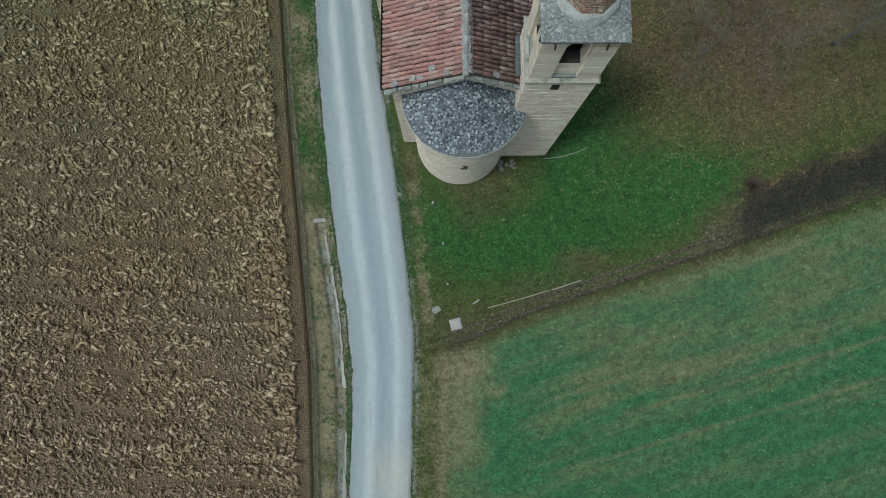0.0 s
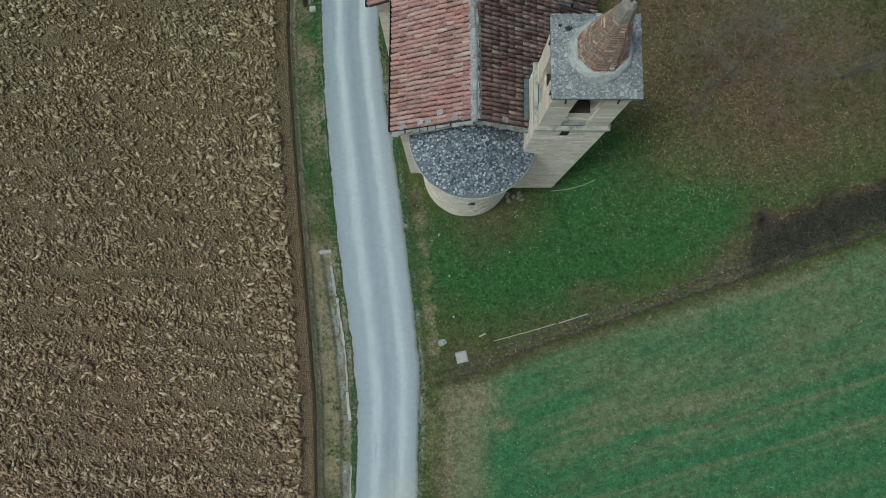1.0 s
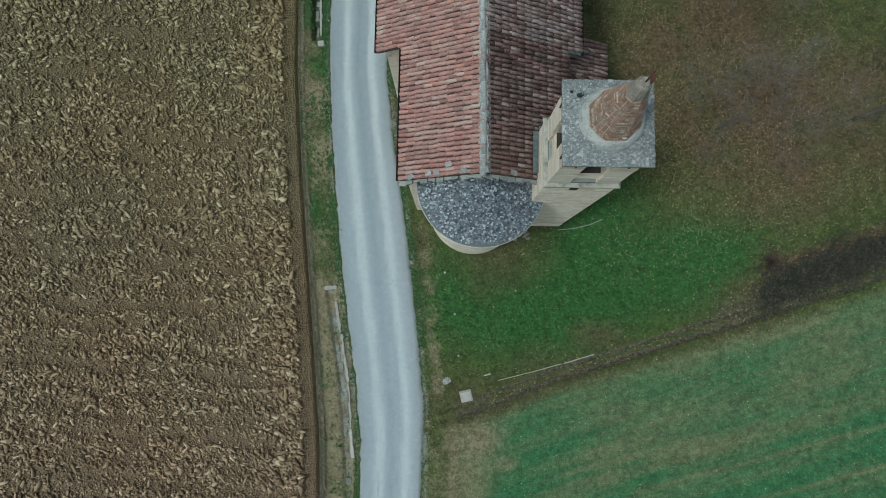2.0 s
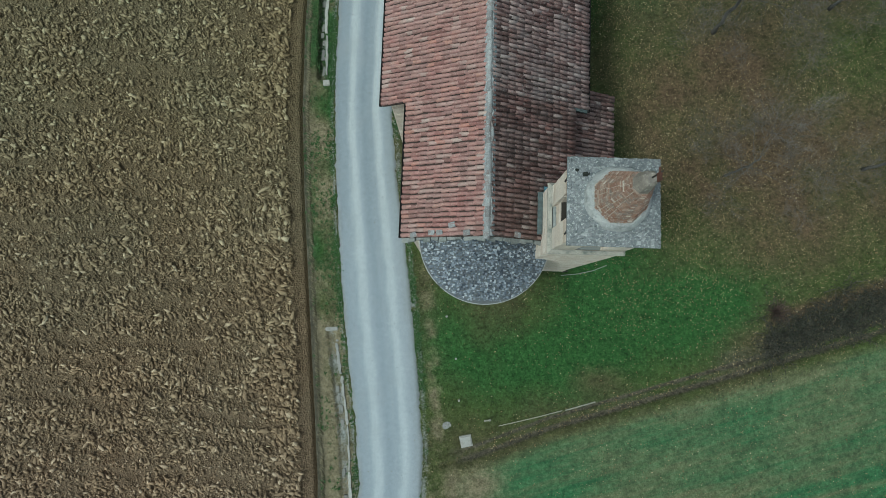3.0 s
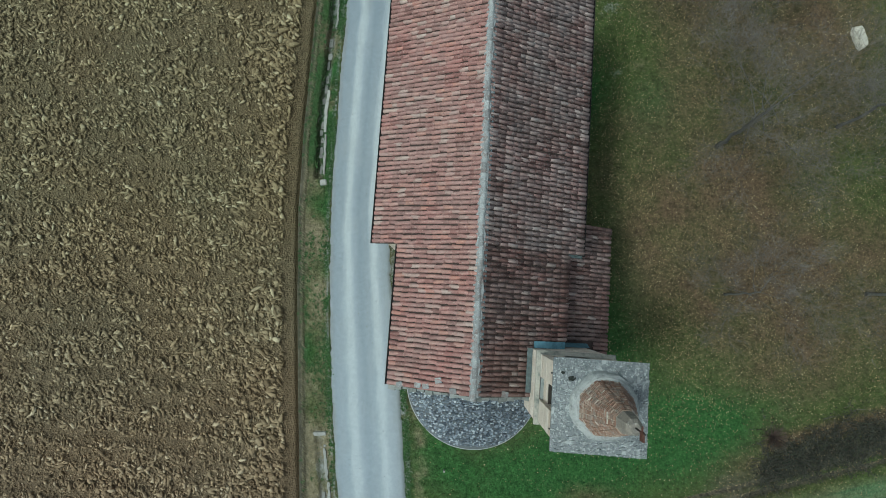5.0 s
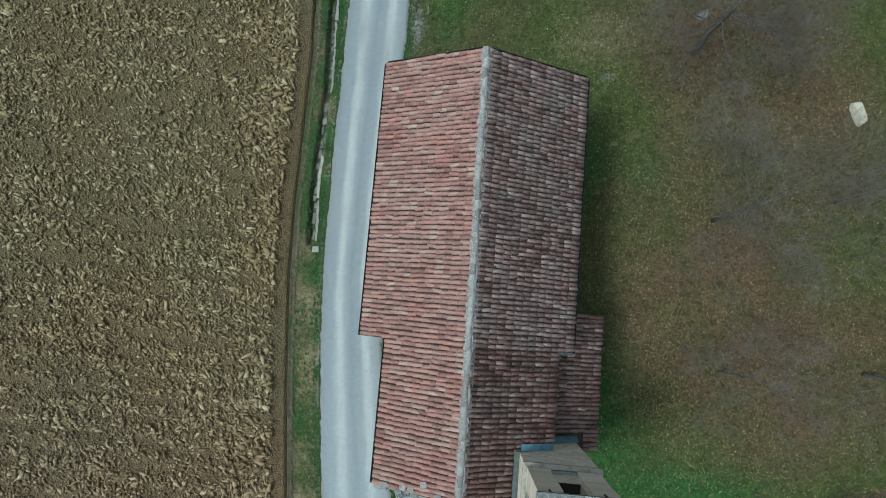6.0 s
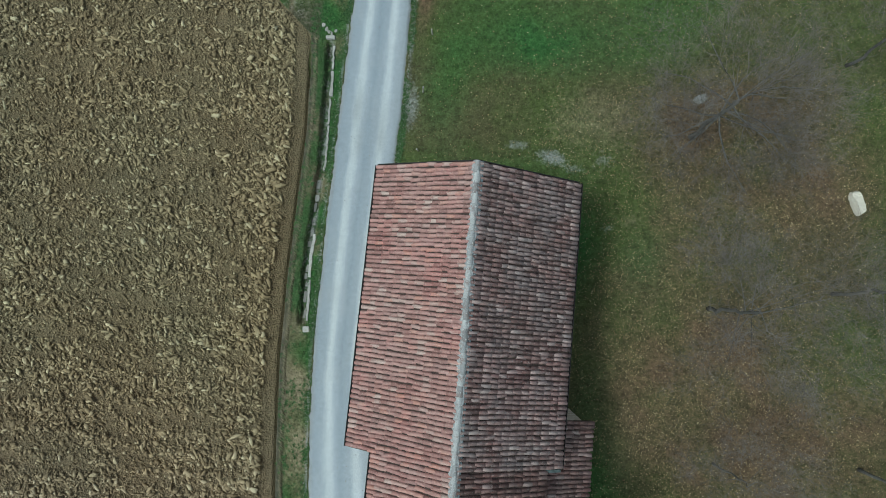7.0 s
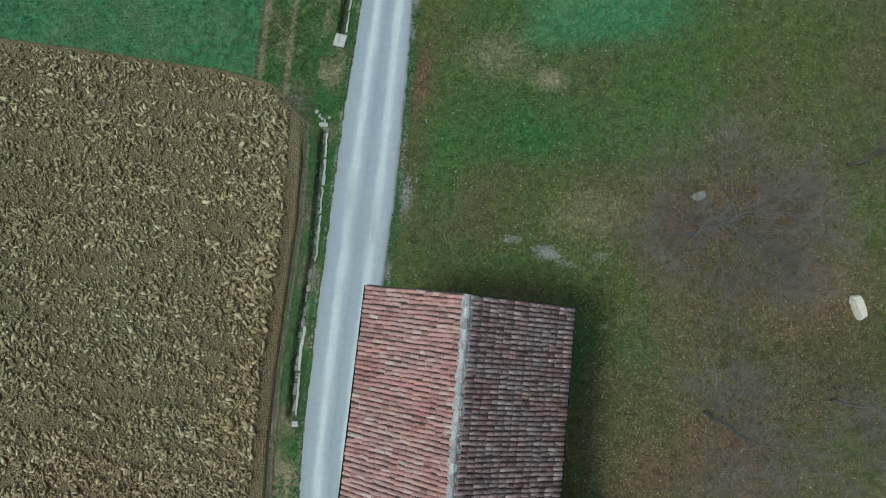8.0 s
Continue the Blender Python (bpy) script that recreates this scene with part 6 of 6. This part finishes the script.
def boulder(name, x, y, w, d, hgt, turn, mat, label, seed, sides=9, plan=None):
    """A chunky, flat-topped block of rock with a broken outline."""
    rng = random.Random(seed)
    bm = bmesh.new()
    rings = []
    for z, k in ((-0.15, 1.0), (0.35, 1.04), (0.8, 0.96), (1.0, 0.82)):
        ring_ = []
        for i in range(sides):
            a = 2 * math.pi * i / sides
            sq = 1 / max(abs(math.cos(a)), abs(math.sin(a))) ** 0.55
            q = k * sq * (1 + 0.13 * math.sin(i * 2.3 + seed)) * rng.uniform(0.95, 1.04)
            px, py = (w * plan[-i][0] * k, d * plan[-i][1] * k) if plan else (w / 2 * q * math.cos(a), d / 2 * q * math.sin(a))
            ring_.append(bm.verts.new((px, py, hgt * z * rng.uniform(0.93, 1.05))))
        rings.append(ring_)
    for a, b in zip(rings, rings[1:]):
        for i in range(sides):
            bm.faces.new((a[i], a[(i + 1) % sides], b[(i + 1) % sides], b[i]))
    bm.faces.new(rings[-1])
    bm.faces.new(rings[0][::-1])
    bmesh.ops.triangulate(bm, faces=[f for f in bm.faces if len(f.verts) > 4])
    bmesh.ops.subdivide_edges(bm, edges=list(bm.edges), cuts=1, use_grid_fill=True)
    for v in bm.verts:
        v.co += Vector((rng.uniform(-1, 1), rng.uniform(-1, 1), rng.uniform(-1, 1))) * 0.025
    me = bpy.data.meshes.new(name)
    bm.to_mesh(me)
    bm.free()
    me.materials.append(mat)
    ob = new(name, me)
    ob.matrix_basis = pose(x, y, float(land(x, y)) - 0.02, 0, 0, turn)
    return tagged(ob, label, "rock")


boulder("stone_block", 19.72, 26.2, 0.52, 1.18, 0.45, 14, ROCK, "large cream-coloured block of rough stone on the grass", 3, 9, [(-0.45, 0.36), (-0.32, 0.5), (0.26, 0.5), (0.36, 0.3), (0.5, -0.12), (0.46, -0.42), (-0.06, -0.52), (-0.24, -0.36), (-0.42, 0.1)])
boulder("field_stone", 11.85, 31.0, 0.62, 0.42, 0.3, 20, GREY_ROCK, "grey weathered field stone lying in leaf litter", 5)
boulder("flat_stone", -0.36, -0.75, 0.42, 0.34, 0.07, 30, GREY_ROCK, "flat worn stone set in the grass by the lane", 8)
rub = random.Random(121)
for k in range(11):
    boulder("rubble_stone", 3.35 + rub.uniform(-0.4, 0.5), 6.95 + rub.uniform(-0.35, 0.3), rub.uniform(0.12, 0.26), rub.uniform(0.1, 0.2), rub.uniform(0.06, 0.14), rub.uniform(0, 180), GREY_ROCK, "small grey rubble stone at the foot of the tower", 130 + k, 6)["group"] = "rubble by the tower"
for k in range(6):
    boulder("headwall_rubble", -8.1 + rub.uniform(-0.5, 0.5), 33.6 + rub.uniform(-0.4, 0.3), rub.uniform(0.12, 0.26), rub.uniform(0.1, 0.2), rub.uniform(0.06, 0.14), rub.uniform(0, 180), CONCRETE, "pale broken stone at the end of the ditch", 150 + k, 6)["group"] = "rubble by the ditch"

# stakes beside the lane, a lying pole, and a pipe at the tower's foot
def stake(x, y, hgt, rad, lean, turn, label):
    e = thing("stake", (x, y, float(land(x, y))), label, "stake", "stakes round the lawn")
    d = Vector((math.sin(radians(lean)) * math.cos(radians(turn)), math.sin(radians(lean)) * math.sin(radians(turn)), math.cos(radians(lean))))
    h = Heap()
    o = Vector(e.location)
    h.tube([o - d * 0.15, o + d * hgt * 0.5, o + d * hgt], [rad, rad * 0.95, rad * 0.88], 7)
    part("shaft", h.solid(), POST, e, smooth=False)
    h = Heap()
    h.tube([o + d * (hgt - 0.02), o + d * (hgt + 0.05)], [rad * 1.35, rad * 1.15], 8)
    part("head", h.solid(), CONCRETE, e, "pale cap")


for x, y, hgt, lean, turn in ((-0.57, 4.9, 0.38, 5, 20), (0.0, 2.72, 0.42, 4, 80), (0.27, 0.62, 0.35, 6, 200), (1.62, -0.42, 0.75, 22, 40)):
    stake(x, y, hgt, 0.045, lean, turn, "short weathered pale stake standing in the grass")
for x, y, hgt, lean, turn in ((-2.55, 30.4, 0.5, 9, 60), (-2.5, 27.2, 0.55, 8, 250), (-2.35, 33.6, 0.4, 6, 120)):
    stake(x, y, hgt, 0.035, lean, turn, "thin weathered stake standing in the grass by the lane")


def lying(name, pts, rad, mat, label, category, sag=0.0, lift=0.04):
    h = Heap()
    ps = []
    for i in range(len(pts) - 1):
        for k in range(8):
            t = k / 8
            x, y = pts[i][0] * (1 - t) + pts[i + 1][0] * t, pts[i][1] * (1 - t) + pts[i + 1][1] * t
            ps.append(Vector((x, y, float(land(x, y)) + lift)))
    ps.append(Vector((*pts[-1], float(land(*pts[-1])) + lift)))
    h.tube(ps, [rad] * len(ps), 6)
    tagged(part(name, h.solid(), mat), label, category)


lying("fallen_rail", [(2.34, -0.66), (4.3, -0.12), (5.6, 0.28)], 0.022, POST, "long thin pale rail fallen along the field edge", "rail")
lying("fallen_rail", [(5.75, 0.30), (7.28, 0.80)], 0.028, POST, "short thin pale rail fallen along the field edge", "rail")
lying("drain_pipe", [(5.35, 7.25), (6.2, 7.35), (7.0, 7.55), (7.7, 7.85)], 0.022, GREY_ROCK, "thin grey drain pipe lying on the grass by the tower", "pipe", lift=0.06)

# ---------------------------------------------------------------- bare trees
def tree(x, y, hgt, rad, spread_, seed, twigs, label, fork=0.55, lean=(0.0, 0.0), trunk_r=0.13, rise=(0.35, 1.3), limb_r=0.36):
    rng = random.Random(seed)
    o = Vector((x, y, float(land(x, y)) - 0.1))
    e = thing("tree", o, label, "tree", "bare trees on the grass")
    wood, fine = Heap(), Heap()

    def limb(p, d, length, r, depth):
        n = 5 if depth < 3 else 3
        pts, rr = [p], [r]
        for i in range(n):
            d = (d + Vector((rng.gauss(0, 0.2), rng.gauss(0, 0.2), rng.gauss(0.05, 0.12)))).normalized()
            p = p + d * length / n
            pts.append(p)
            rr.append(r * (1 - 0.8 * (i + 1) / n))
        (wood if depth < 2 else fine).tube(pts, rr, 6 if depth < 2 else 3, False)
        if depth >= 4:
            return
        count = {0: 9, 1: 8, 2: twigs, 3: twigs}[depth]
        for k in range(count):
            t = rng.uniform(0.25, 1.0)
            i = min(int(t * n), n - 1)
            q = pts[i] + (pts[i + 1] - pts[i]) * (t * n - i)
            side = d.orthogonal()
            side.rotate(Matrix.Rotation(rng.uniform(0, 2 * math.pi), 3, d))
            nd = (d * rng.uniform(0.5, 1.0) + side * rng.uniform(0.5, 1.0)).normalized()
            limb(q, nd, length * rng.uniform(0.38, 0.62), max(rr[i] * 0.5, 0.005), depth + 1)

    top = o + Vector((lean[0], lean[1], hgt * fork))
    n = 9
    pts = [o + (top - o) * (i / n) + Vector((rng.gauss(0, 0.05), rng.gauss(0, 0.05), 0)) * (1 if 0 < i else 0) for i in range(n + 1)]
    rr = [trunk_r * (1.35 if i == 0 else 1.0) * (1 - 0.45 * i / n) for i in range(n + 1)]
    wood.tube(pts, rr, 9)
    for k in range(rad):
        a = 2 * math.pi * (k + rng.uniform(-0.3, 0.3)) / rad
        i = rng.randrange(n - 3, n + 1)
        up = rng.uniform(*rise)
        limb(pts[i], Vector((math.cos(a), math.sin(a), up)).normalized(), spread_ * rng.uniform(0.75, 1.1), rr[i] * limb_r, 1)
    limb(pts[-1], Vector((0, 0, 1)), hgt * (1 - fork) * 0.7, rr[-1] * 0.55, 1)
    part("trunk", wood.solid(), BARK, e, "grey bark", smooth=True)
    tagged(part("twigs", fine.solid(), TWIG, e), "fine bare brown twigs", kind="stuff")


tree(11.5, 29.0, 9.0, 14, 4.3, 201, 9, "bare grey-barked tree with a wide crown of twigs", 0.55, (0, 0), 0.12, (0.0, 0.9), 0.54)
tree(13.0, 20.3, 11.0, 11, 4.2, 202, 8, "tall bare tree with thick grey trunk", 0.55, (-0.6, -0.25), 0.105, (0.1, 1.1), 0.3)
tree(20.6, 13.2, 9.0, 7, 4.0, 203, 8, "bare tree with pale crooked limbs", 0.5, (0, 0), 0.085)
tree(13.7, 12.7, 8.0, 6, 3.2, 204, 8, "slender bare young tree with brushy twigs", 0.4, (0, 0), 0.06)
tree(18.9, 21.6, 9.0, 6, 3.8, 205, 8, "bare grey-barked tree with a wide crown of twigs", 0.55, (0, 0), 0.085)
tree(19.0, 33.3, 9.0, 6, 3.8, 206, 8, "bare grey-barked tree with a wide crown of twigs", 0.55, (0, 0), 0.085)


# ---------------------------------------------------------------- bramble hedge along the field track
def build_hedge():
    rng = np.random.default_rng(211)
    pr = random.Random(212)
    hedge = thing("bramble_hedge", (19.0, 5.3, float(lay(19.0, 5.3))), "dense dark leafless bramble hedge along the field", "hedge")
    stems = Heap()
    spots_ = []
    for k in range(2600):
        x = pr.uniform(15.7, 33)
        c = float(line(x, TRACK_X, TRACK_Y)) + 1.25 + 0.02 * (x - 16)
        y = c + pr.gauss(0, 0.5 + 0.16 * math.sin(x * 1.7) + 0.1 * math.sin(x * 4.1))
        if pr.random() < 0.12 + 0.35 * math.sin(x * 2.3 + 3 * y):
            continue
        z = float(land(x, y))
        d = Vector((pr.gauss(0, 1), pr.gauss(0, 1), pr.uniform(0.3, 1.3))).normalized()
        p, ln = Vector((x, y, z)), pr.uniform(0.5, 1.3)
        pts = [p]
        for i in range(4):
            d = (d + Vector((pr.gauss(0, 0.2), pr.gauss(0, 0.2), -0.28))).normalized()
            p = p + d * ln / 4
            p.z = max(p.z, z + 0.02)
            pts.append(p)
            spots_.append(p)
        stems.tube(pts, [0.019, 0.016, 0.013, 0.010, 0.006], 3, False)
    tagged(part("stems", stems.solid(), BRAMBLE, hedge, "dark tangled stems"), kind="stuff")
    pl = np.array([tuple(p) for p in spots_])
    n = len(pl) * 5
    pl = np.repeat(pl, 5, 0) + rng.normal(0, 0.11, (n, 3))
    s = rng.uniform(0.035, 0.10, n)
    protos = [(np.array([(-0.5, 0, 0.05), (0, -0.35, 0), (0.5, 0, 0.08), (0, 0.35, 0.02)]), [(0, 1, 2, 3)])]
    lv = swarm("bramble_leaves", protos, pl, turns(rng, n, 0.6), np.stack([s, s, s], -1), BRAMBLE_LEAF, "small brown bramble leaves", "")
    lv.parent = hedge
    lv.matrix_basis = Matrix.Translation(-Vector(hedge.location))
    # one rusty bush at its end
    bush = thing("bush", (16.3, 5.75, float(lay(16.3, 5.75))), "small leafless reddish-brown bush at the end of the hedge", "bush")
    st = Heap()
    for k in range(150):
        d = Vector((pr.gauss(0, 0.7), pr.gauss(0, 0.7), pr.uniform(0.5, 1.2))).normalized()
        p = Vector(bush.location) - Vector((0, 0, 0.03))
        pts = [p]
        for i in range(4):
            d = (d + Vector((pr.gauss(0, 0.2), pr.gauss(0, 0.2), -0.1))).normalized()
            p = p + d * pr.uniform(0.14, 0.24)
            pts.append(p)
        st.tube(pts, [0.014, 0.011, 0.009, 0.007, 0.004], 3, False)
    twiggy = part("stems", st.solid(), plain("reddish_twig", (0.085, 0.06, 0.05), 0.95, 0, 0.3, 3), bush)
    tagged(twiggy, kind="stuff")


build_hedge()
